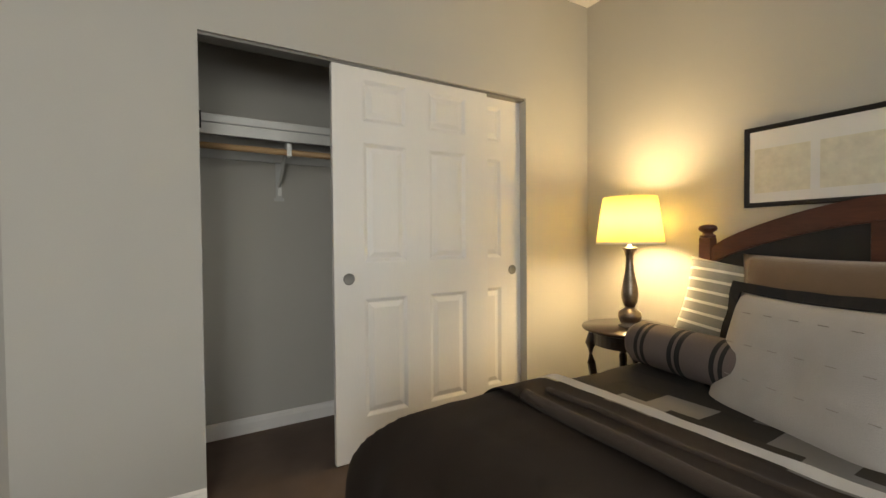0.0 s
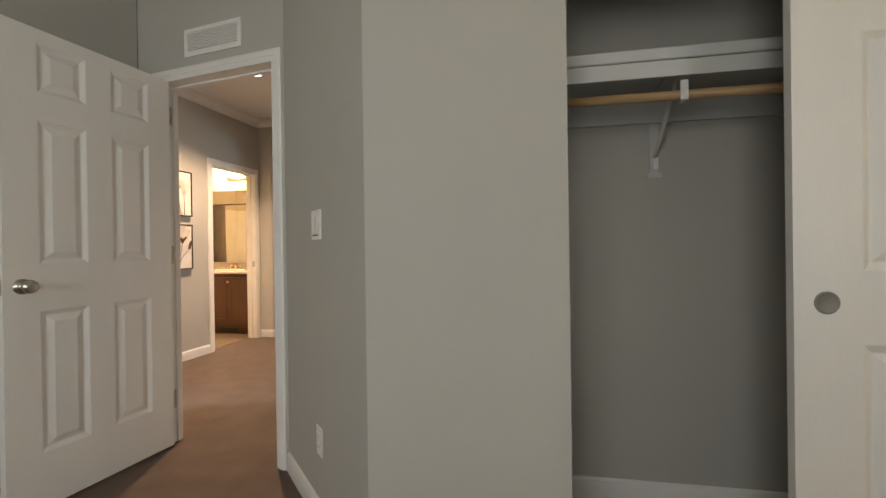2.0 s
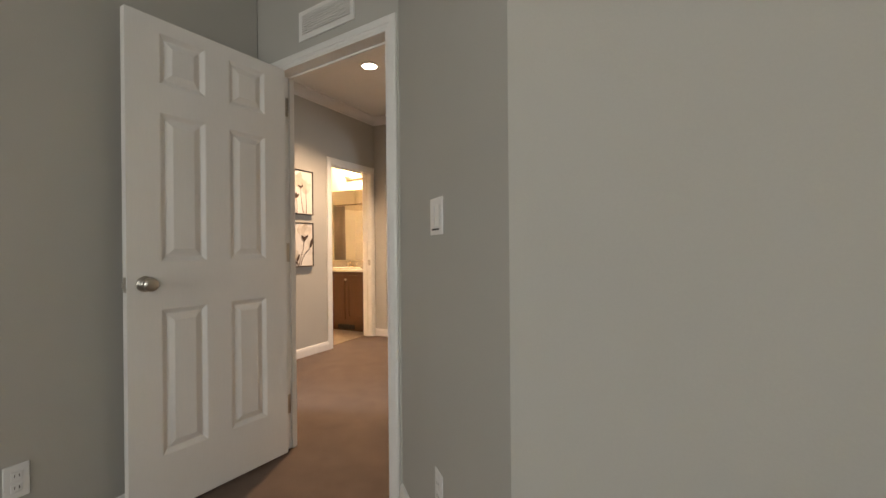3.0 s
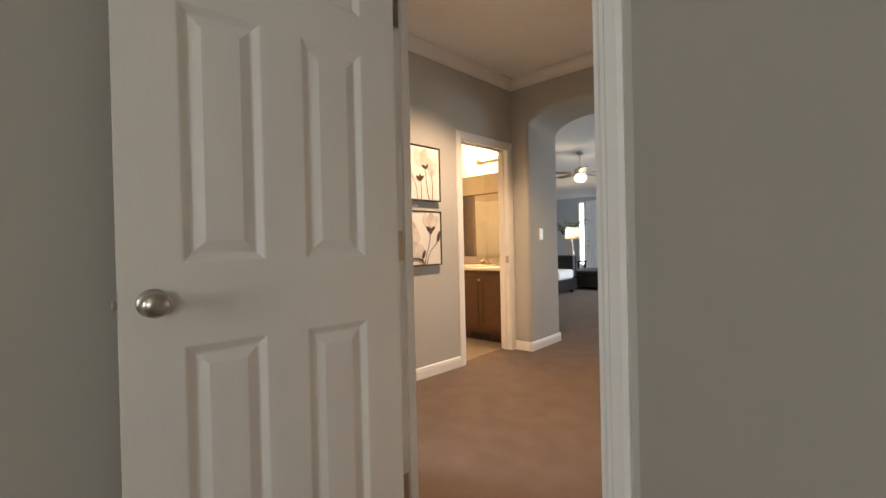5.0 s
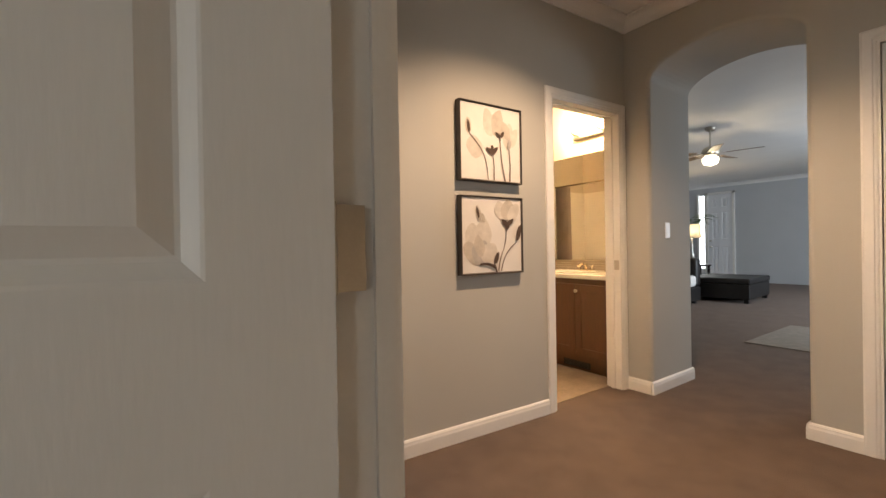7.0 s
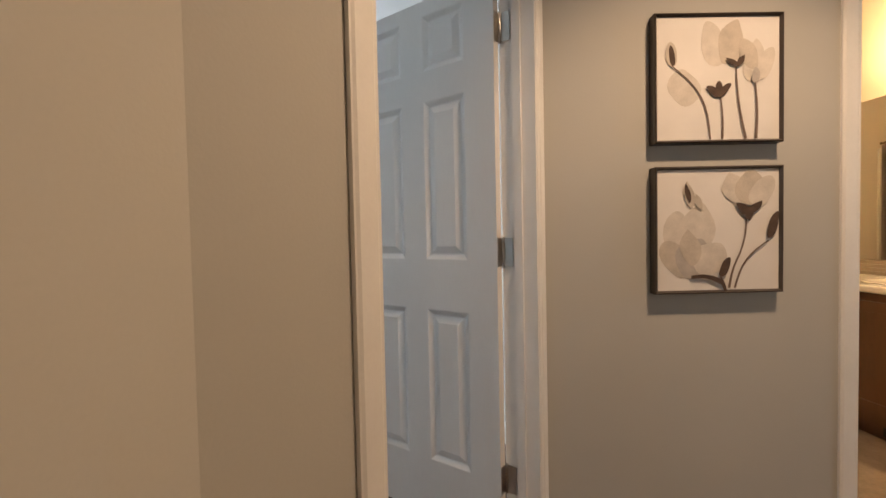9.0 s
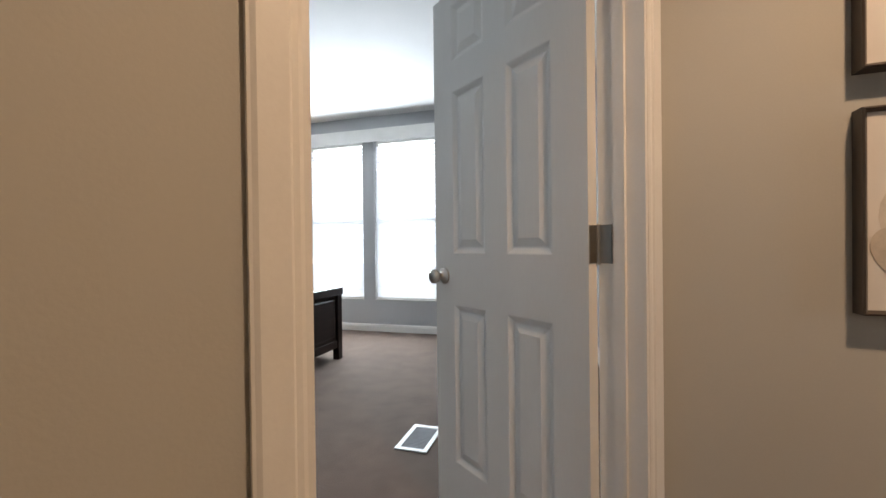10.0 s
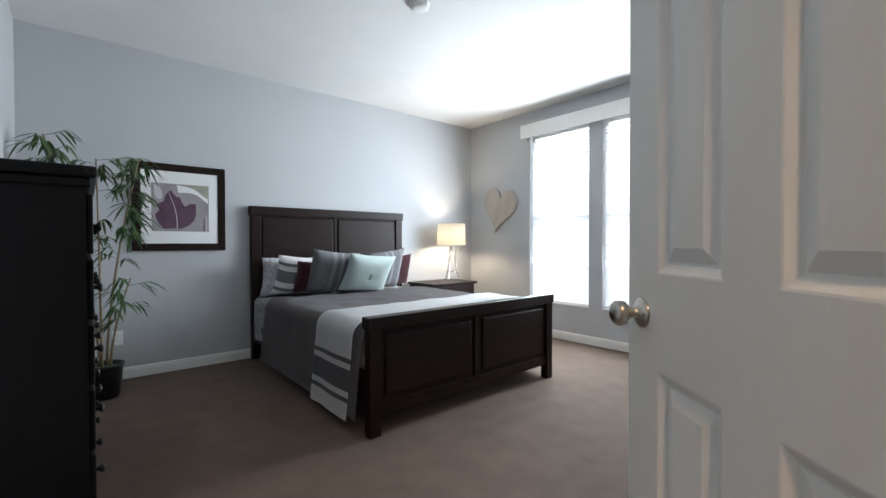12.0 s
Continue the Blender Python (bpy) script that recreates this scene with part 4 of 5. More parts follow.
lower = [
    (petal(-0.13, -0.05, 0.12, 0.24, 12, 0.2), L, "petal"), (petal(-0.075, 0.0, 0.12, 0.20, -10, 0.3), L, "petal"), (petal(-0.15, -0.10, 0.10, 0.15, 40, 0.3), M, "petal"), (petal(-0.085, -0.10, 0.13, 0.15, -20, 0.2), G, "petal"), (petal(-0.03, -0.10, 0.12, 0.13, -50, 0.3), L, "petal"), (petal(-0.10, -0.06, 0.07, 0.13, 10), M, "petal"),
    (petal(0.06, 0.145, 0.09, 0.12, 25), L, "petal"), (petal(0.11, 0.15, 0.10, 0.13, -5), M, "petal"), (petal(0.155, 0.135, 0.08, 0.12, -35), L, "petal"), (petal(-0.105, 0.125, 0.036, 0.095, 12), M, "bud"), (petal(-0.072, 0.10, 0.022, 0.06, 20), M, "bud"), (petal(-0.11, 0.13, 0.018, 0.07, 12), INK, "bud"),
    (stroke(curve((0.095, 0.06), (0.075, -0.08), 0.06), 0.006, 0.006), STEMC, "stem"), (stroke(curve((0.075, -0.08), (0.035, -0.205), -0.05), 0.006, 0.009), STEMC, "stem"), (stroke(curve((0.175, -0.04), (0.055, -0.205), -0.12), 0.005, 0.008), STEMC, "stem"),
    (petal(0.088, 0.070, 0.030, 0.075, 50), INK, "calyx"), (petal(0.125, 0.075, 0.028, 0.07, -50), INK, "calyx"), (petal(0.105, 0.055, 0.030, 0.05, 180), INK, "calyx"), (petal(0.19, 0.015, 0.034, 0.10, -18), INK, "bud"), (petal(0.02, -0.13, 0.032, 0.075, -25), INK, "leaf"), (stroke(curve((-0.10, -0.165), (0.01, -0.185), 0.10), 0.012, 0.018), INK, "leaf"), (petal(0.012, -0.19, 0.014, 0.06, 20), INK, "leaf"),
]
flower_canvas("off-white canvas of slender brown tulips in a thin bronze frame", 1.663, upper)
flower_canvas("off-white canvas of a large pale bloom in a thin bronze frame", 1.137, lower)
can = thing("recessed_light", "round white recessed ceiling light, lit", "ceiling light", m=pose(-2.53, 4.39, HT))
part("trim_ring", lathe([(0.064, -0.001), (0.068, -0.006), (0.092, -0.004), (0.095, 0.0), (0.064, -0.001)], 36), TRIM, can, "", True)
part("lens", lathe([(0, -0.0005), (0.064, -0.0005), (0.064, -0.003), (0, -0.004)], 32), glowing("lit_lens", (1.0, 0.86, 0.66), 14), can, "glowing diffuser lens")
stop = thing("door_stop", "small white-tipped spring door stop on the door", "door stop")
part("rod", tube([(-1.72, 5.708, 0.075), (-1.72, 5.665, 0.070)], 0.005, 8), STEEL, stop)
part("tip", lathe([(0, 0), (0.009, 0.0), (0.009, 0.012), (0, 0.013)], 12, (-1.72, 5.653, 0.0695), "y"), WHITEPL, stop)
structure("trim", boxes((D1B - 0.0138, D1B - 0.012, 0.006, 0.036, 0.885, 0.955)), STEEL, "nickel strike plate in the door jamb", "strike plate", along(D1P, D1Q))

# ---- bathroom things ----
MAPLE = material("brown_stained_maple", (0.125, 0.055, 0.025), 0.4, vary=0.35, scale=5, fine=60, stretch=(1, 1, 0.2), coat=0.1)
van = thing("bathroom_vanity", "brown wooden two-door bathroom vanity cabinet", "vanity")
part("carcass", boxes((-4.95, -3.505, 5.735, 6.275, 0.10, 0.79)), MAPLE, van)
part("toe_kick", boxes((-4.95, -3.505, 5.80, 6.20, 0.006, 0.099)), MAPLE, van)


def shaker(x0, x1, z0, z1, y):
    bm = bmesh.new()
    s = 0.055
    for b in ((x0, x0 + s, z0, z1), (x1 - s, x1, z0, z1), (x0 + s, x1 - s, z0, z0 + s), (x0 + s, x1 - s, z1 - s, z1)):
        box(bm, b[0], b[1], y - 0.019, y, b[2], b[3], bevel=0.0015)
    box(bm, x0 + s, x1 - s, y - 0.010, y, z0 + s, z1 - s)
    return bm


for x0, x1, k in ((-3.862, -3.52, -3.842), (-4.215, -3.873, -4.19), (-4.57, -4.226, -4.246), (-4.92, -4.58, -4.90)):
    d = part("cabinet_door", shaker(x0, x1, 0.16, 0.745, 5.734), MAPLE, van)
    part("knob", lathe([(0, 0), (0.006, 0), (0.006, -0.012), (0.015, -0.018), (0.015, -0.024), (0, -0.028)], 16, (k, 5.715, 0.69), "y"), STEEL, d, "nickel cabinet knob", True)
part("toe_vent", boxes((-4.05, -3.78, 5.794, 5.7995, 0.025, 0.085)), BLACKM, van, "black toe-kick vent grille")
part("toe_vent_slats", boxes(*[(-4.04, -3.79, 5.790, 5.7935, 0.032 + 0.012 * k, 0.037 + 0.012 * k) for k in range(4)]), BLACKM, van)
SPLASH = material("taupe_backsplash_tile", (0.36, 0.30, 0.24), 0.3, vary=0.25, scale=20)
MARBLE = material("cultured_white_marble", (0.82, 0.78, 0.70), 0.15, vary=0.10, scale=5, coat=0.3)
ct = thing("vanity_countertop", "cream cultured-marble countertop with a moulded basin", "countertop")
bm = bmesh.new()
box(bm, -4.95, -3.505, 5.700, 6.275, 0.791, 0.829, bevel=0.010)
part("slab", bm, MARBLE, ct)
part("basin_rim", lathe([(0.20, 0.829), (0.205, 0.838), (0.19, 0.838), (0.17, 0.832), (0.10, 0.8305), (0.0, 0.8298)], 40, (-4.06, 5.98, 0)), MARBLE, ct, "shallow round basin", True)
bs = thing("backsplash", "taupe strip-tile backsplash behind the basin", "backsplash")
for k in range(4):
    part("tile_course", boxes((-4.95, -3.505, 6.262, 6.2795, 0.831 + k * 0.0225, 0.8515 + k * 0.0225), bevel=0.001), SPLASH, bs)
BRASS = material("polished_nickel_brass", (0.70, 0.60, 0.45), 0.18, metal=1.0, vary=0.1)
fc = thing("basin_faucet", "polished two-handle basin faucet", "faucet")
part("base", boxes((-4.16, -4.00, 6.145, 6.195, 0.8295, 0.845), bevel=0.005), BRASS, fc)
part("spout", tube([(-4.08, 6.17, 0.845), (-4.08, 6.165, 0.885), (-4.08, 6.12, 0.90), (-4.08, 6.05, 0.878)], [0.016, 0.014, 0.013, 0.010], 12), BRASS, fc, "", True)
for x in (-4.145, -4.015):
    part("handle", tube([(x, 6.17, 0.845), (x, 6.17, 0.868), (x + (x + 4.08) * 0.4, 6.155, 0.882)], [0.014, 0.012, 0.007], 10), BRASS, fc, "", True)
MIRROR = bpy.data.materials.new("mirror_silver")
MIRROR.use_nodes = True
mb = MIRROR.node_tree.nodes["Principled BSDF"]
mb.inputs["Base Color"].default_value, mb.inputs["Metallic"].default_value, mb.inputs["Roughness"].default_value = (0.86, 0.87, 0.86, 1), 1.0, 0.015
thing("vanity_mirror", "wide frameless mirror above the vanity", "mirror", bm=boxes((-4.86, -3.505, 6.272, 6.2795, 0.928, 1.950)), mat=MIRROR)
vl = thing("vanity_light", "nickel vanity light bar with lit round bulbs", "wall light")
part("bar", boxes((-4.26, -3.55, 6.235, 6.279, 2.105, 2.150), bevel=0.006), STEEL, vl)
GLASSLIT = glowing("lit_frosted_glass", (1.0, 0.80, 0.50), 7)
for k in range(3):
    x = -4.19 + 0.27 * k
    part("arm", tube([(x, 6.24, 2.13), (x, 6.15, 2.135), (x, 6.11, 2.165)], 0.008, 8), STEEL, vl)
    part("bulb", lathe([(0.0, 2.160), (0.020, 2.165), (0.040, 2.185), (0.050, 2.215), (0.042, 2.245), (0.022, 2.262), (0.0, 2.266)], 24, (x, 6.11, 0)), GLASSLIT, vl, "glowing round frosted bulb", True).visible_shadow = False
SURROUND = material("cream_shower_surround", (0.84, 0.79, 0.70), 0.25, vary=0.06, scale=4)
tub = thing("bathtub", "cream bathtub with a smooth surround", "bathtub")
part("apron", boxes((-5.855, -3.56, 4.60, 4.66, 0.007, 0.45), bevel=0.012), SURROUND, tub)
part("basin_floor", boxes((-5.855, -3.56, 3.95, 4.599, 0.007, 0.12)), SURROUND, tub)
part("surround_back", boxes((-5.855, -3.56, 3.928, 3.945, 0.13, 1.90)), SURROUND, tub)
part("surround_end", boxes((-5.859, -5.84, 3.946, 4.66, 0.13, 1.90)), SURROUND, tub)
part("surround_end", boxes((-3.578, -3.561, 3.946, 4.66, 0.13, 1.90)), SURROUND, tub)
thing("shower_rod", "thin bronze shower curtain rod", "rod", bm=tube([(-5.858, 4.63, 1.95), (-3.563, 4.63, 1.95)], 0.0125, 12), mat=BRASS, smooth=True)
bm = bmesh.new()
cols = [(-5.815 + 0.0048 * k, 4.645 + 0.035 * math.sin(k * 0.95)) for k in range(46)]
rows = [[bm.verts.new((x + 0.03 * (1 - z / 1.93) * (k / 45), y, z)) for k, (x, y) in enumerate(cols)] for z in (0.25, 0.7, 1.2, 1.6, 1.93)]
for a, b in zip(rows, rows[1:]):
    for k in range(45):
        bm.faces.new((a[k], a[k + 1], b[k + 1], b[k]))
bmesh.ops.solidify(bm, geom=bm.faces[:], thickness=0.003)
thing("shower_curtain", "bunched mauve-taupe shower curtain", "curtain", bm=bm, mat=material("mauve_curtain_cloth", (0.42, 0.34, 0.31), 0.9, vary=0.15, bump=0.3), smooth=True)
structure("trim", boxes((1.839 - 0.0138, 1.839 - 0.012, 0.006, 0.046, 0.885, 0.955)), STEEL, "nickel strike plate in the bathroom jamb", "strike plate", along(PWP, PWQ))

# ---- living room things ----
ot = thing("storage_ottoman", "long black leather storage ottoman on short legs", "ottoman", m=pose(-5.02, 11.88, 0, 0, 0, 4))
part("body", boxes((-0.50, 0.50, -0.62, 0.62, 0.07, 0.33), bevel=0.012), LEATHER, ot)
part("lid", boxes((-0.51, 0.51, -0.63, 0.63, 0.335, 0.435), bevel=0.022), LEATHER, ot)
for x in (-0.44, 0.44):
    for y in (-0.56, 0.56):
        part("leg", boxes((x - 0.035, x + 0.035, y - 0.035, y + 0.035, 0, 0.069)), BLACKM, ot)
sf = thing("black_daybed", "black leather daybed with a white seat cushion", "daybed", m=pose(-5.90, 10.34, 0))
part("base", boxes((-0.85, 0.84, -0.32, 0.50, 0.06, 0.30), bevel=0.02), LEATHER, sf)
part("seat_cushion", boxes((-0.83, 0.82, -0.30, 0.40, 0.302, 0.50), bevel=0.05), WHITECLOTH, sf, "white seat cushion")
part("back", boxes((-0.85, 0.80, 0.42, 0.62, 0.302, 0.80), bevel=0.05), LEATHER, sf)
for x in (-0.75, 0.75):
    for y in (-0.25, 0.42):
        part("leg", boxes((x - 0.03, x + 0.03, y - 0.03, y + 0.03, 0, 0.059)), BLACKM, sf)
st = thing("side_table", "small black side table beside the sofa", "side table", m=pose(-6.05, 12.85, 0))
part("top", boxes((-0.25, 0.25, -0.25, 0.25, 0.56, 0.59), bevel=0.004), DARKWOOD, st)
for x in (-0.21, 0.21):
    for y in (-0.21, 0.21):
        part("leg", boxes((x - 0.02, x + 0.02, y - 0.02, y + 0.02, 0, 0.559)), DARKWOOD, st)
l3 = thing("table_lamp", "nickel table lamp with a white drum shade", "lamp", m=pose(-6.08, 12.82, 0.59))
part("base", lathe([(0, 0), (0.075, 0), (0.075, 0.02), (0.02, 0.035), (0.016, 0.10), (0.045, 0.16), (0.05, 0.22), (0.02, 0.30), (0.014, 0.36), (0.035, 0.42), (0.012, 0.48), (0.01, 0.60), (0, 0.60)], 24), STEEL, l3, "", True)
part("shade", lathe([(0.19, 0.60), (0.16, 0.90), (0.157, 0.90), (0.187, 0.60), (0.19, 0.60)], 32), translucent("white_lamp_linen", (0.82, 0.78, 0.70), (1.0, 0.94, 0.82), 0.9), l3, "white fabric drum shade", True)
LEAF = material("deep_green_leaf", (0.050, 0.115, 0.030), 0.5, vary=0.5, scale=12)


def fronds(bm, base, count, length, rise, wide, seed):
    """Arching palm fronds made of paired leaflets."""
    rnd = random.Random(seed)
    for k in range(count):
        a, lift, ln = 2 * math.pi * k / count + rnd.uniform(-0.3, 0.3), rise * rnd.uniform(0.6, 1.1), length * rnd.uniform(0.75, 1.1)
        pts = [Vector(base) + Vector((math.cos(a) * ln * t, math.sin(a) * ln * t, lift * (1.6 * t - 1.1 * t * t))) for t in [i / 12 for i in range(13)]]
        for i in range(2, 13):
            d = (pts[i] - pts[i - 1]).normalized()
            side = d.cross(Vector((0, 0, 1))).normalized()
            w = wide * (1.1 - i / 13)
            for s in (-1, 1):
                tip = pts[i] + side * s * w + d * w * 0.6 - Vector((0, 0, w * 0.4))
                bm.faces.new([bm.verts.new(v) for v in (pts[i], pts[i] + d * 0.012 + side * s * w * 0.5, tip, pts[i] - d * 0.012 + side * s * w * 0.5)])
    return bm


pl = thing("potted_palm", "leafy green potted palm beside the lamp", "plant", m=pose(-6.45, 13.35, 0))
part("pot", lathe([(0, 0), (0.14, 0), (0.18, 0.30), (0.17, 0.31), (0.165, 0.28), (0, 0.28)], 24), BLACKM, pl, "", True)
part("trunk", tube([(0, 0, 0.28), (0.02, 0, 0.8), (0, 0.02, 1.25)], 0.02, 8), POLE, pl)
part("crown", fronds(bmesh.new(), (0, 0.02, 1.2), 20, 0.72, 0.85, 0.16, 3), LEAF, pl, "arching green fronds")
FD = material("white_entry_door_paint", (0.72, 0.73, 0.75), 0.45, vary=0.04)
fd = thing("door_4", "white entry door with a lock at the far end of the living room", "door", m=pose(-7.02, 15.955, 0.01))
part("leaf", six_panel(0.60, 2.42, 0.04, (0.22, 0.96, 1.17, 1.93, 2.06, 2.32)), FD, fd)
for z in (0.95, 1.12):
    part("lock", lathe([(0, -0.05), (0.026, -0.05), (0.03, -0.01), (0.03, 0.0), (0, 0)], 14, (0.06, 0, z), "y"), STEEL, fd, "nickel door lock", True)
part("frame", boxes((-0.06, 0.0, -0.02, 0.04, 0, 2.48), (0.60, 0.66, -0.02, 0.04, 0, 2.48), (-0.06, 0.66, -0.02, 0.04, 2.425, 2.4799)), TRIM, fd)
sl = thing("window_3", "tall narrow bright sidelight beside the entry door", "window", kind="structure")
part("pane", boxes((-7.26, -7.12, 15.975, 15.985, 0.35, 2.42)), glowing("bright_daylight_pane", (0.92, 0.96, 1.0), 5), sl)
part("frame", boxes((-7.32, -7.262, 15.955, 15.999, 0.2, 2.48), (-7.118, -7.085, 15.955, 15.999, 0.2, 2.48)), TRIM, sl)
RUG = material("pale_woven_rug", (0.30, 0.26, 0.22), 0.95, vary=0.3, scale=18, bump=0.5)
thing("area_rug", "pale woven area rug on the carpet", "rug", bm=boxes((-3.42, -1.2, 7.98, 9.45, 0.001, 0.011)), mat=RUG, m=pose(0, 0, 0))
fan = thing("ceiling_fan", "five-bladed nickel ceiling fan with a lit globe", "ceiling fan", m=pose(-4.30, 9.40, HT))
part("canopy", lathe([(0, 0), (0.07, 0), (0.065, -0.03), (0.03, -0.06), (0, -0.06)], 24), STEEL, fan, "", True)
part("rod", tube([(0, 0, -0.06), (0, 0, -0.29)], 0.012, 10), STEEL, fan)
part("motor", lathe([(0, -0.19), (0.06, -0.19), (0.10, -0.22), (0.115, -0.27), (0.10, -0.31), (0.06, -0.33), (0, -0.33)], 28, (0, 0, -0.09)), STEEL, fan, "", True)
part("globe", lathe([(0.055, -0.335), (0.10, -0.345), (0.105, -0.38), (0.085, -0.43), (0, -0.46)], 24, (0, 0, -0.09)), glowing("lit_globe_glass", (1.0, 0.85, 0.6), 8), fan, "glowing frosted globe", True).visible_shadow = False
BLADE = material("grey_brown_blade", (0.16, 0.12, 0.09), 0.45, vary=0.3)
for k in range(5):
    a = 12 + 72 * k
    bl = part("blade", boxes((0.20, 0.62, -0.065, 0.065, -0.006, 0.0), bevel=0.002), BLADE, fan, m=pose(0, 0, -0.375, 8, 0, a))
    part("blade_iron", boxes((0.09, 0.26, -0.018, 0.018, -0.012, -0.0065)), STEEL, bl)
cove((-9.2, 16.0), (-0.2, 16.0))

# ---- guest bedroom: windows ----
BLIND = translucent("white_blind_slat", (0.88, 0.89, 0.90), (0.95, 0.97, 1.0), 0.55)
for n, (y0, y1) in enumerate(((0.24, 1.04), (1.20, 2.02))):
    w = thing("window_%d" % (n + 1), "tall vinyl window filled with bright daylight", "window", kind="structure")
    for b in ((y0, y0 + 0.03, 0.40, 2.42), (y1 - 0.03, y1, 0.40, 2.42), (y0 + 0.03, y1 - 0.03, 0.40, 0.435), (y0 + 0.03, y1 - 0.03, 2.385, 2.42), (y0 + 0.03, y1 - 0.03, 1.37, 1.40)):
        part("frame", boxes((-7.30, -7.25, b[0], b[1], b[2], b[3])), TRIM, w)
    part("sill", boxes((-7.25, -7.168, y0 + 0.001, y1 - 0.001, 0.3985, 0.410), bevel=0.002), TRIM, w)
    bl = thing("window_blind", "closed white horizontal blind glowing with daylight", "blind", "window blinds")
    me = mesh_of("slat", boxes((-0.0012, 0.0012, -(y1 - y0) / 2 + 0.012, (y1 - y0) / 2 - 0.012, -0.0245, 0.0245)), BLIND)
    for k in range(44):
        z = 0.455 + 0.0435 * k
        s = new("slat", me)
        s.parent = bl
        s.matrix_basis = pose(-7.215, (y0 + y1) / 2, z, 0, -34, 0)
    part("bottom_rail", boxes((-7.23, -7.20, y0 + 0.012, y1 - 0.012, 0.412, 0.428), bevel=0.002), TRIM, bl)
    for y in (y0 + 0.12, y1 - 0.12):
        part("cord", tube([(-7.20, y, 0.42), (-7.20, y, 2.38)], 0.0012, 5), WHITEPL, bl)
val = thing("window_valance", "long white padded valance box over both windows", "valance")
part("face", boxes((-7.085, -7.07, 0.18, 2.10, 2.375, 2.535), bevel=0.004), TRIM, val)
part("top", boxes((-7.178, -7.086, 0.18, 2.10, 2.52, 2.535)), TRIM, val)
for y in (0.18, 2.086):
    part("end", boxes((-7.178, -7.086, y, y + 0.014, 2.375, 2.519)), TRIM, val)
structure("backdrop", boxes((-8.10, -8.05, -2.5, 5.0, -0.5, 4.0)), glowing("hazy_daylight", (0.93, 0.97, 1.0), 7.0), "bright hazy daylight outside the windows", "backdrop")

# ---- guest bed ----
gb = thing("guest_bed", "espresso wood panel bed with low footboard", "bed")


def bed_end(x0, x1, y0, y1, z0, z1, rail, leg, gap, centre):
    """Parts of a headboard or footboard with two raised panels."""
    for x in (x0, x1 - leg):
        part("leg", boxes((x, x + leg, y0, y1, 0, z1 - rail), bevel=0.004), DARKWOOD, gb)
    part("top_rail", boxes((x0 - 0.012, x1 + 0.012, y0 - 0.008, y1 + 0.008, z1 - rail, z1), bevel=0.005), DARKWOOD, gb)
    part("bottom_rail", boxes((x0 + leg, x1 - leg, y0 + 0.01, y1 - 0.01, z0, z0 + 0.07), bevel=0.003), DARKWOOD, gb)
    mid = (x0 + x1) / 2
    part("stile", boxes((mid - centre, mid + centre, y0 + 0.012, y1 - 0.012, z0 + 0.07, z1 - rail), bevel=0.002), DARKWOOD, gb)
    for a, b in ((x0 + leg, mid - centre), (mid + centre, x1 - leg)):
        bm = bmesh.new()
        box(bm, a, b, y0 + 0.022, y1 - 0.022, z0 + 0.07, z1 - rail)
        box(bm, a + gap, b - gap, y0 + 0.008, y1 - 0.008, z0 + 0.07 + gap, z1 - rail - gap, bevel=0.012)
        part("panel", bm, DARKWOOD, gb)


bed_end(-5.935, -4.205, -0.785, -0.715, 0.30, 1.465, 0.085, 0.085, 0.012, 0.014)
bed_end(-5.925, -4.205, 1.395, 1.455, 0.115, 0.686, 0.070, 0.075, 0.035, 0.022)
for x in (-5.91, -4.235):
    part("side_rail", boxes((x, x + 0.028, -0.714, 1.394, 0.18, 0.34), bevel=0.004), DARKWOOD, gb)
thing("mattress", "white mattress on the guest bed", "mattress", bm=boxes((-5.875, -4.24, -0.70, 1.385, 0.342, 0.585), bevel=0.05), mat=MATTRESS)
SHEET = material("grey_speckled_white_sheet", (0.74, 0.74, 0.76), 0.95, vary=0.3, scale=34, bump=0.3, fine=160, colour2=(0.28, 0.28, 0.31))
thing("fitted_sheet", "white sheet with a small grey print", "sheet", bm=drape(-5.84, -4.265, -0.69, -0.10, 0.596, 0.40, radius=0.05, falls=(1, 1, 0, 0), wrinkle=0.004, seed=2.0), mat=SHEET, smooth=True)
GREYQ = material("charcoal_grey_quilt", (0.195, 0.174, 0.177), 0.95, vary=0.2, scale=4, bump=0.4, fine=420, sheen=0.1)
thing("comforter", "charcoal grey comforter hanging over the bedside", "comforter", bm=drape(-5.82, -4.285, -0.30, 1.385, 0.625, 0.58, radius=0.09, flare=0.10, flute=0.004, falls=(1, 1, 0, 0), wrinkle=0.012, seed=9.0), mat=GREYQ, smooth=True)
W, DG = (0.90, 0.90, 0.89), (0.13, 0.13, 0.14)
THROW = striped("white_throw_grey_bands", "Z", 0.0, 0.70, [(0, W), (0.245, DG), (0.285, W), (0.335, DG), (0.515, W), (0.565, DG), (0.605, W)], grain=(0.86, 1.08))
thing("striped_throw", "white throw with charcoal bands across the bed's foot", "throw", bm=drape(-5.82, -4.285, 0.80, 1.295, 0.647, 0.63, radius=0.104, flare=0.10, flute=0.004, falls=(1, 1, 0, 0), wrinkle=0.008, seed=5.0, step=0.025), mat=THROW, smooth=True)
BURG = material("burgundy_velvet", (0.050, 0.006, 0.013), 0.9, vary=0.3, bump=0.4, fine=400, sheen=0.05)
MINT = material("pale_mint_cotton", (0.50, 0.60, 0.57), 0.95, vary=0.1, bump=0.4, fine=420, sheen=0.2)
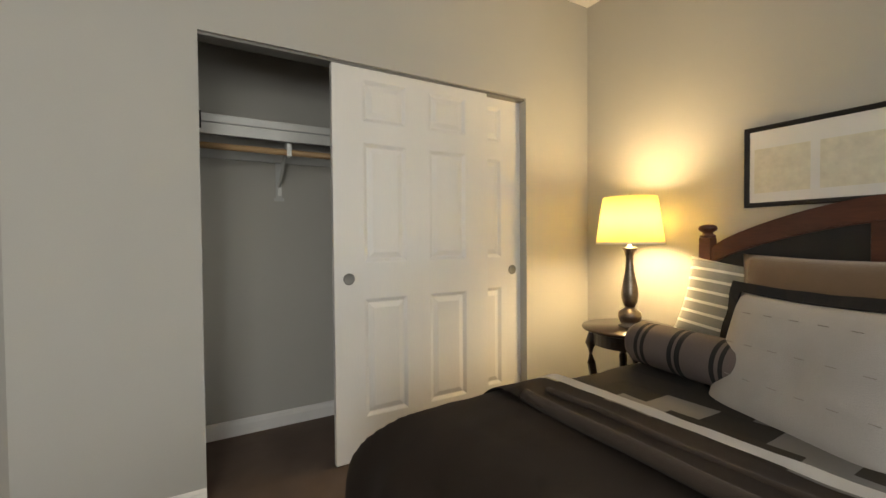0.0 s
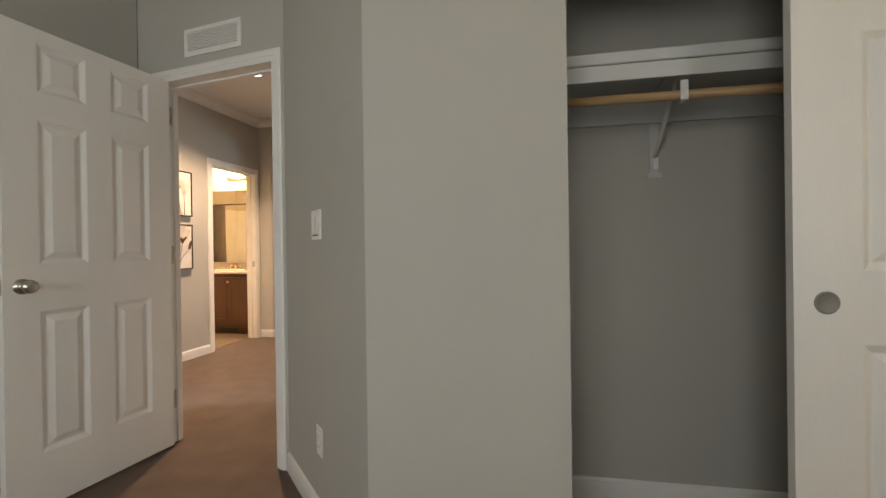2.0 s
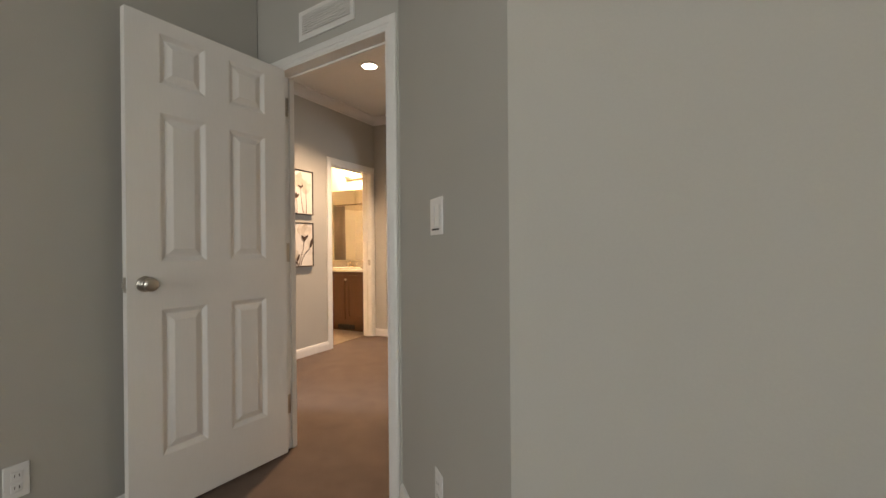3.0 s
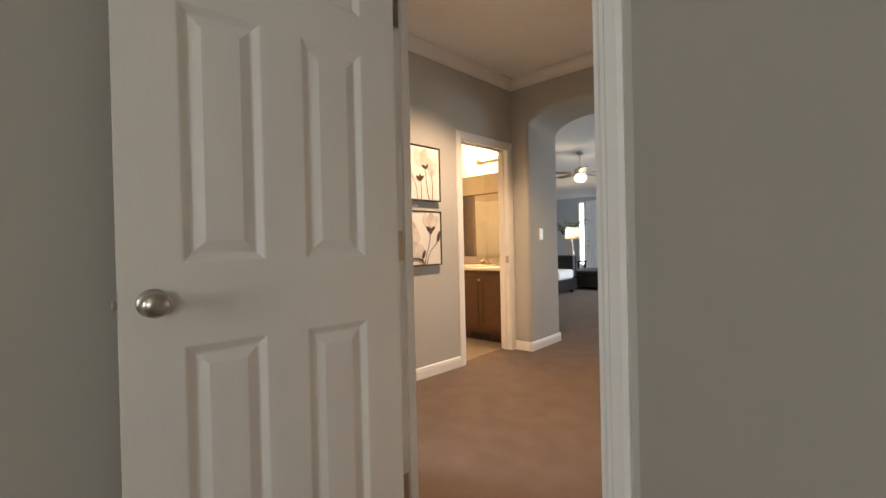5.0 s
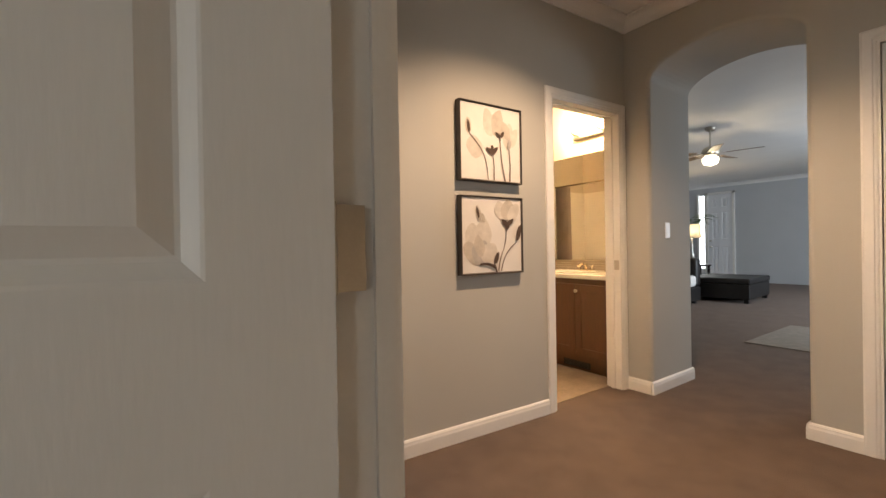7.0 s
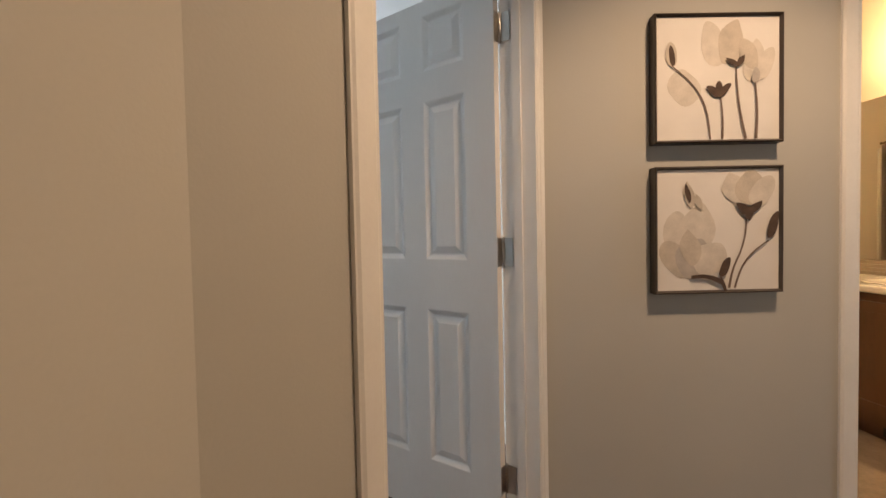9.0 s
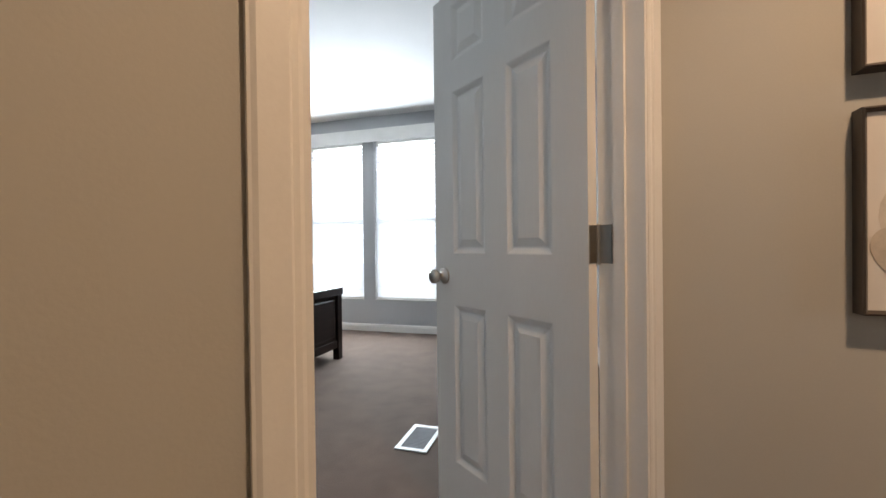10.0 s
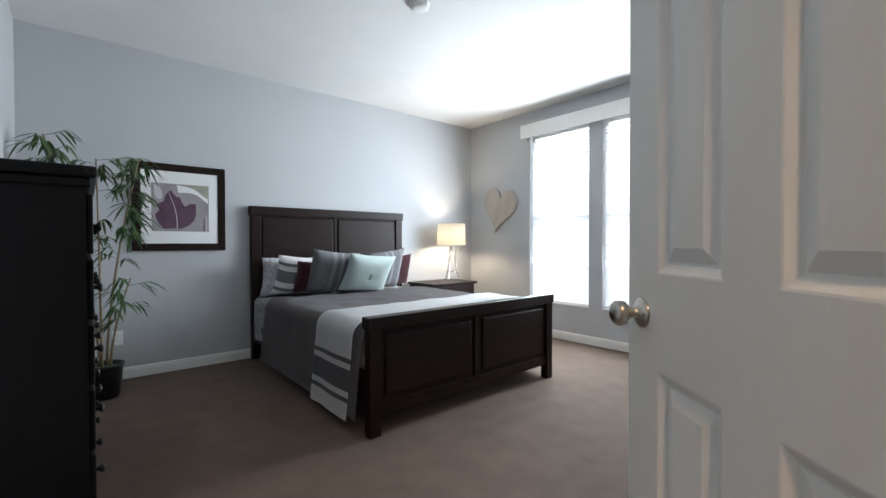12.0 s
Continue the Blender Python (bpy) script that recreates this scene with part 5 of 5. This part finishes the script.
GREYP = striped("grey_tonal_stripe", "X", -0.25, 0.25, [(0, (0.15, 0.155, 0.165)), (0.42, (0.25, 0.255, 0.27)), (0.50, (0.15, 0.155, 0.165)), (0.58, (0.30, 0.30, 0.32)), (0.64, (0.15, 0.155, 0.165)), (0.80, (0.24, 0.24, 0.26)), (0.88, (0.15, 0.155, 0.165))])
WGREY = striped("white_pillow_grey_bands", "Z", -0.20, 0.20, [(0, W), (0.14, (0.2, 0.2, 0.21)), (0.22, W), (0.36, (0.2, 0.2, 0.21)), (0.66, W), (0.78, (0.2, 0.2, 0.21)), (0.85, W)])


def bed_pillow(name, label, w, h, t, mat, x, y, lean, turn, roll=0, seed=0, base=0.645):
    zc = base + h / 2 * math.cos(radians(lean)) * 0.94
    return thing(name, label, "pillow", "guest bed pillows", bm=cushion(w, h, t, seed=seed), mat=mat, smooth=True, m=pose(x, y, zc, lean, roll, turn))


for x, s in ((-4.60, 1), (-5.46, 2)):
    bed_pillow("sleeping_pillow", "bed pillow in a grey-printed white case", 0.70, 0.40, 0.16, SHEET, x, -0.615, 14, 180, 0, s, 0.600)
for x, s in ((-4.66, 3), (-5.42, 4)):
    bed_pillow("banded_pillow", "white pillow with charcoal bands", 0.66, 0.40, 0.16, WGREY, x, -0.475, 22, 180, 5, s, 0.615)
bed_pillow("burgundy_pillow", "small deep burgundy velvet cushion", 0.36, 0.32, 0.12, BURG, -4.66, -0.345, 20, 176, 3, 5)
bed_pillow("burgundy_pillow", "small deep burgundy velvet cushion", 0.36, 0.36, 0.12, BURG, -5.64, -0.40, 18, 184, -4, 6)
bed_pillow("grey_cushion", "square charcoal grey striped cushion", 0.46, 0.44, 0.15, GREYP, -4.80, -0.255, 24, 176, 6, 7)
bed_pillow("grey_cushion", "square charcoal grey striped cushion", 0.46, 0.44, 0.15, GREYP, -5.40, -0.285, 24, 184, -6, 8)
mc = bed_pillow("mint_cushion", "pale mint square cushion with an embroidered letter", 0.50, 0.42, 0.15, MINT, -5.10, -0.105, 30, 178, 5, 9)
part("monogram", boxes((-0.012, 0.012, 0.0, 0.003, -0.030, 0.030), (-0.020, 0.020, 0.0, 0.003, 0.024, 0.030), (-0.020, 0.020, 0.0, 0.003, -0.030, -0.024)), material("grey_embroidery", (0.20, 0.24, 0.24), 0.9), mc, "grey embroidered monogram", m=pose(0, -0.0775, 0, 0, 0, 0))

# nightstand, lamp, heart
n2s = thing("nightstand", "espresso wood nightstand with a drawer", "nightstand", m=pose(-6.42, -0.53, 0))
part("top", boxes((-0.36, 0.36, -0.25, 0.26, 0.600, 0.628), bevel=0.004), DARKWOOD, n2s)
part("body", boxes((-0.33, 0.33, -0.24, 0.23, 0.14, 0.599)), DARKWOOD, n2s)
for z0, z1 in ((0.39, 0.58), (0.17, 0.37)):
    dr = part("drawer", boxes((-0.31, 0.31, 0.231, 0.248, z0, z1), bevel=0.003), DARKWOOD, n2s)
    part("knob", lathe([(0, 0.248), (0.008, 0.248), (0.008, 0.258), (0.016, 0.266), (0.012, 0.274), (0, 0.276)], 16, (0, 0, (z0 + z1) / 2), "y"), BLACKM, dr, "dark metal knob", True)
for x in (-0.30, 0.30):
    for y in (-0.21, 0.20):
        part("leg", boxes((x - 0.025, x + 0.025, y - 0.025, y + 0.025, 0, 0.139)), DARKWOOD, n2s)
l2 = thing("table_lamp", "chrome tripod table lamp with a lit white shade", "lamp", m=pose(-6.57, -0.53, 0.628))
CHROME = material("polished_chrome", (0.75, 0.74, 0.72), 0.12, metal=1.0, vary=0.05)
for k in range(3):
    a = radians(30 + 120 * k)
    part("leg", tube([(r * math.cos(a), r * math.sin(a), z) for r, z in ((0.125, 0.004), (0.10, 0.03), (0.068, 0.14), (0.045, 0.28), (0.05, 0.37), (0.11, 0.44))], 0.0065, 8), CHROME, l2, "", True)
part("ring", tube([(0.078 * math.cos(k * math.pi / 12), 0.078 * math.sin(k * math.pi / 12), 0.115) for k in range(25)], 0.005, 8), CHROME, l2, "", True)
part("socket", lathe([(0, 0.36), (0.02, 0.36), (0.02, 0.45), (0, 0.45)], 14), CHROME, l2)
part("bulb", lathe([(0, 0.45), (0.014, 0.45), (0.03, 0.50), (0.02, 0.55), (0, 0.56)], 16), glowing("warm_bulb_glass_guest", (1.0, 0.85, 0.6), 5), l2, "lit bulb", True).visible_shadow = False
part("shade", lathe([(0.182, 0.455), (0.175, 0.725), (0.172, 0.725), (0.179, 0.455), (0.182, 0.455)], 44), translucent("white_shade_linen", (0.86, 0.84, 0.80), (1.0, 0.96, 0.88), 0.9), l2, "glowing white drum shade", True)
bm = bmesh.new()
NH = 48
outline = []
for k in range(NH):
    t = 2 * math.pi * k / NH
    outline.append((16 * math.sin(t) ** 3 / 34 * 0.60, (13 * math.cos(t) - 5 * math.cos(2 * t) - 2 * math.cos(3 * t) - math.cos(4 * t) + 2.5) / 29 * 0.58))
rings = [[bm.verts.new((x * f, -d, z * f)) for x, z in outline] for f, d in ((1, 0), (1, 0.022), (0.985, 0.030), (0.93, 0.034), (0.6, 0.036), (0.05, 0.036))]
for a, b in zip(rings, rings[1:]):
    for k in range(NH):
        bm.faces.new((a[k], a[(k + 1) % NH], b[(k + 1) % NH], b[k]))
bm.faces.new(rings[-1])
bmesh.ops.recalc_face_normals(bm, faces=bm.faces)
thing("wall_heart", "weathered wood-and-metal heart hanging on the wall", "wall decoration", bm=bm, mat=material("weathered_pale_wood", (0.50, 0.45, 0.38), 0.8, vary=0.2, scale=9, fine=60, bump=0.4, stretch=(1, 1, 0.2)), m=pose(-7.178, -0.255, 1.53, 0, 12, 90))

# chest, plant, leaf picture, fittings
ch = thing("chest_of_drawers", "tall black wooden chest of drawers with dark knobs", "chest", m=pose(0, 0, 0))
BLACKWOOD = material("black_painted_wood", (0.005, 0.005, 0.006), 0.5, vary=0.3, scale=8, spec=0.2)
part("body", boxes((-3.00, -2.625, 0.50, 1.665, 0.14, 1.325)), BLACKWOOD, ch)
part("top", boxes((-3.030, -2.624, 0.475, 1.69, 1.3255, 1.365), bevel=0.010), BLACKWOOD, ch)
part("crown", boxes((-3.014, -2.624, 0.49, 1.677, 1.295, 1.325), bevel=0.006), BLACKWOOD, ch)
for x in (-2.98, -2.66):
    for y in (0.525, 1.64):
        part("foot", boxes((x - 0.03, x + 0.03, y - 0.03, y + 0.03, 0, 0.139), bevel=0.006), BLACKWOOD, ch)
for k in range(5):
    z0 = 0.17 + 0.225 * k
    for y0, y1 in ((0.53, 1.075), (1.09, 1.635)):
        dr = part("drawer", boxes((-3.018, -3.001, y0, y1, z0, z0 + 0.205), bevel=0.004), BLACKWOOD, ch)
        for f in (0.25, 0.75):
            part("knob", lathe([(0, -0.018), (0.008, -0.018), (0.008, -0.028), (0.018, -0.036), (0.014, -0.044), (0, -0.046)], 14, (-3.0, y0 + (y1 - y0) * f, z0 + 0.10), "x"), BLACKM, dr, "dark metal knob", True)

bp = thing("bamboo_plant", "tall artificial bamboo in a black pot", "plant", m=pose(-3.10, -0.36, 0))
part("pot", lathe([(0, 0), (0.075, 0), (0.085, 0.02), (0.105, 0.225), (0.112, 0.228), (0.112, 0.245), (0.100, 0.245), (0.095, 0.21), (0, 0.21)], 28), BLACKM, bp, "black plastic pot", True)
part("moss", lathe([(0.094, 0.211), (0.07, 0.222), (0.0, 0.225)], 20), LEAF, bp)
CANE = material("bamboo_cane", (0.27, 0.20, 0.10), 0.5, vary=0.35, scale=12, fine=40)
GREEN = material("bamboo_leaf_green", (0.060, 0.130, 0.035), 0.5, vary=0.45, scale=25)
rnd = random.Random(11)
canes = []
for k, (dx, dy, tx, ty, hgt) in enumerate(((0.03, 0.0, 0.28, 0.05, 1.83), (0.02, 0.02, 0.02, 0.04, 1.70), (-0.01, -0.03, -0.20, 0.06, 1.74), (-0.03, -0.01, -0.12, 0.06, 0.86))):
    pts = [Vector((dx + tx * t ** 1.6, dy + ty * t ** 1.6, 0.215 + (hgt - 0.215) * t)) for t in [i / 14 for i in range(15)]]
    rad = [0.0095 * (1 - 0.55 * i / 14) * (1.15 if i % 3 == 0 else 1.0) for i in range(15)]
    part("cane", tube(pts, rad, 8), CANE, bp, "", True)
    canes.append(pts)


def bamboo_leaf(bm, at, yaw, droop, ln, w):
    d = Vector((math.cos(yaw) * math.cos(droop), math.sin(yaw) * math.cos(droop), -math.sin(droop)))
    s = d.cross(Vector((0, 0, 1))).normalized()
    up = s.cross(d)
    rows = []
    for t, f in ((0.0, 0.12), (0.25, 0.9), (0.5, 1.0), (0.75, 0.65), (1.0, 0.02)):
        c = at + d * ln * t - Vector((0, 0, 0.35 * ln * t * t))
        rows.append([bm.verts.new(c - s * w * f / 2), bm.verts.new(c + up * 0.003 * -f), bm.verts.new(c + s * w * f / 2)])
    for a, b in zip(rows, rows[1:]):
        for k in range(2):
            bm.faces.new((a[k], a[k + 1], b[k + 1], b[k]))


for c, pts in enumerate(canes):
    spans = (((0.84, 1.0, 13), (0.55, 0.8, 3)), ((0.84, 1.0, 10), (0.66, 0.72, 2)), ((0.58, 1.0, 28), (0.48, 0.54, 3)), ((0.50, 1.0, 8),))[c]
    for lo_, hi_, many in spans:
        for k in range(many):
            t = lo_ + (hi_ - lo_) * (k + 0.5) / many
            p = pts[min(14, int(t * 14))].lerp(pts[min(14, int(t * 14) + 1)], t * 14 % 1)
            yaw = rnd.uniform(0, 2 * math.pi)
            tw = p + Vector((math.cos(yaw), math.sin(yaw), 0)) * rnd.uniform(0.05, 0.15) + Vector((0, 0, rnd.uniform(0.0, 0.07)))
            if tw.y < -0.38:
                tw.y = -0.38
            bm = bmesh.new()
            for i in range(6):
                q = p.lerp(tw, 0.45 + 0.55 * i / 5)
                ya = yaw + rnd.uniform(-1.3, 1.3)
                if q.y < -0.25 and math.sin(ya) < 0:
                    ya = -ya
                bamboo_leaf(bm, q, ya, rnd.uniform(0.0, 0.8), rnd.uniform(0.09, 0.15), rnd.uniform(0.015, 0.024))
            stem = tube([p, tw], 0.0018, 4)
            tmp = bpy.data.meshes.new("twig")
            stem.to_mesh(tmp)
            stem.free()
            bm.from_mesh(tmp)
            bpy.data.meshes.remove(tmp)
            part("leaf_spray", bm, GREEN, bp)

lf = framed("leaf_picture", "dark-framed print of a plum-coloured leaf with white mat", 0.70, 0.745, pose(-3.640, -0.80, 1.418, 0, 0, 180), DARKWOOD, 0.062, 0.030, MATBOARD)
PRINT = material("grey_taupe_print_ground", (0.34, 0.31, 0.31), 0.8, vary=0.3, scale=8)
part("print", boxes((-0.215, 0.215, -0.0246, -0.0222, -0.205, 0.205)), PRINT, lf, "grey print ground")
PLUM = material("plum_leaf_ink", (0.105, 0.050, 0.085), 0.8, vary=0.3, scale=14)
SAGE = material("sage_wash_ink", (0.33, 0.33, 0.26), 0.8, vary=0.25, scale=12)
PALE = material("pale_lilac_wash", (0.55, 0.52, 0.55), 0.8, vary=0.15, scale=12)
LEAF_EDGE = [(-0.076, 0.150), (-0.040, 0.094), (-0.012, 0.092), (0.010, 0.040), (0.030, 0.012), (0.072, 0.040), (0.112, 0.038), (0.114, -0.060), (0.096, -0.110), (0.060, -0.150), (0.000, -0.184), (-0.060, -0.178), (-0.130, -0.186), (-0.176, -0.120), (-0.190, -0.060), (-0.160, -0.030), (-0.166, 0.030), (-0.128, 0.050), (-0.118, 0.100)]
WING = [(-0.03, 0.195)] + curve((-0.02, 0.13), (0.205, 0.045), 0.16) + [(0.21, 0.085)] + curve((0.17, 0.110), (0.02, 0.190), -0.10)
for k, (o, mt, nm) in enumerate((
        ([(0.02, 0.20), (0.212, 0.20), (0.212, 0.09), (0.12, 0.12)], SAGE, "painted_wash"), (WING, MATBOARD, "painted_wing"), (petal(-0.17, 0.13, 0.06, 0.13, 15), PALE, "painted_wash"),
        (LEAF_EDGE, PLUM, "painted_leaf"), (stroke(curve((-0.09, 0.12), (-0.03, -0.18), 0.06), 0.003, 0.008), PALE, "leaf_vein"), (stroke([(0.175, -0.08), (0.176, -0.14), (0.175, -0.20)], 0.006, 0.008), PLUM, "painted_bar"), (stroke([(0.195, -0.06), (0.196, -0.13), (0.195, -0.20)], 0.004, 0.005), PALE, "painted_bar"))):
    part(nm, blob(o, -0.0249 - 0.0004 * k, 0.0004), mt, lf)
sd = thing("smoke_detector", "round white smoke detector on the ceiling", "smoke detector", m=pose(-4.735, 1.225, HT))
part("base", lathe([(0, 0), (0.068, 0), (0.068, -0.012), (0, -0.012)], 32), WHITEPL, sd)
part("cover", lathe([(0.060, -0.0125), (0.058, -0.030), (0.045, -0.038), (0, -0.040)], 32), WHITEPL, sd, "", True)
fv = thing("floor_vent", "white metal floor register with dark louvres", "vent", m=pose(-4.515, 2.765, 0))
part("frame", boxes((-0.155, 0.155, 0.066, 0.090, 0.001, 0.007), (-0.155, 0.155, -0.090, -0.066, 0.001, 0.007), (-0.155, -0.130, -0.066, 0.066, 0.001, 0.007), (0.130, 0.155, -0.066, 0.066, 0.001, 0.007)), TRIM, fv)
part("well", boxes((-0.130, 0.130, -0.066, 0.066, 0.0004, 0.0012)), BLACKM, fv)
for k in range(17):
    x = -0.12 + 0.015 * k
    part("louvre", boxes((x - 0.0022, x + 0.0022, -0.066, 0.066, 0.0013, 0.005)), material("grey_louvre_paint", (0.20, 0.20, 0.21), 0.5) if k == 0 else bpy.data.materials["grey_louvre_paint"], fv)
tb = thing("metal_stand", "slim black metal stand with a white top", "side table", m=pose(-6.72, 2.46, 0))
for x in (-0.19, 0.19):
    for y in (-0.19, 0.19):
        part("leg", boxes((x - 0.009, x + 0.009, y - 0.009, y + 0.009, 0, 0.60)), BLACKM, tb)
for z in (0.14, 0.592):
    for y in (-0.19, 0.19):
        part("rail", boxes((-0.181, 0.181, y - 0.007, y + 0.007, z - 0.007, z + 0.007)), BLACKM, tb)
    for x in (-0.19, 0.19):
        part("rail", boxes((x - 0.007, x + 0.007, -0.181, 0.181, z - 0.0069, z + 0.0069)), BLACKM, tb)
part("top", boxes((-0.18, 0.18, -0.18, 0.18, 0.43, 0.52), bevel=0.006), TRIM, tb, "white tray top")
part("tray_support", boxes((-0.185, 0.185, -0.02, 0.02, 0.415, 0.429)), BLACKM, tb)
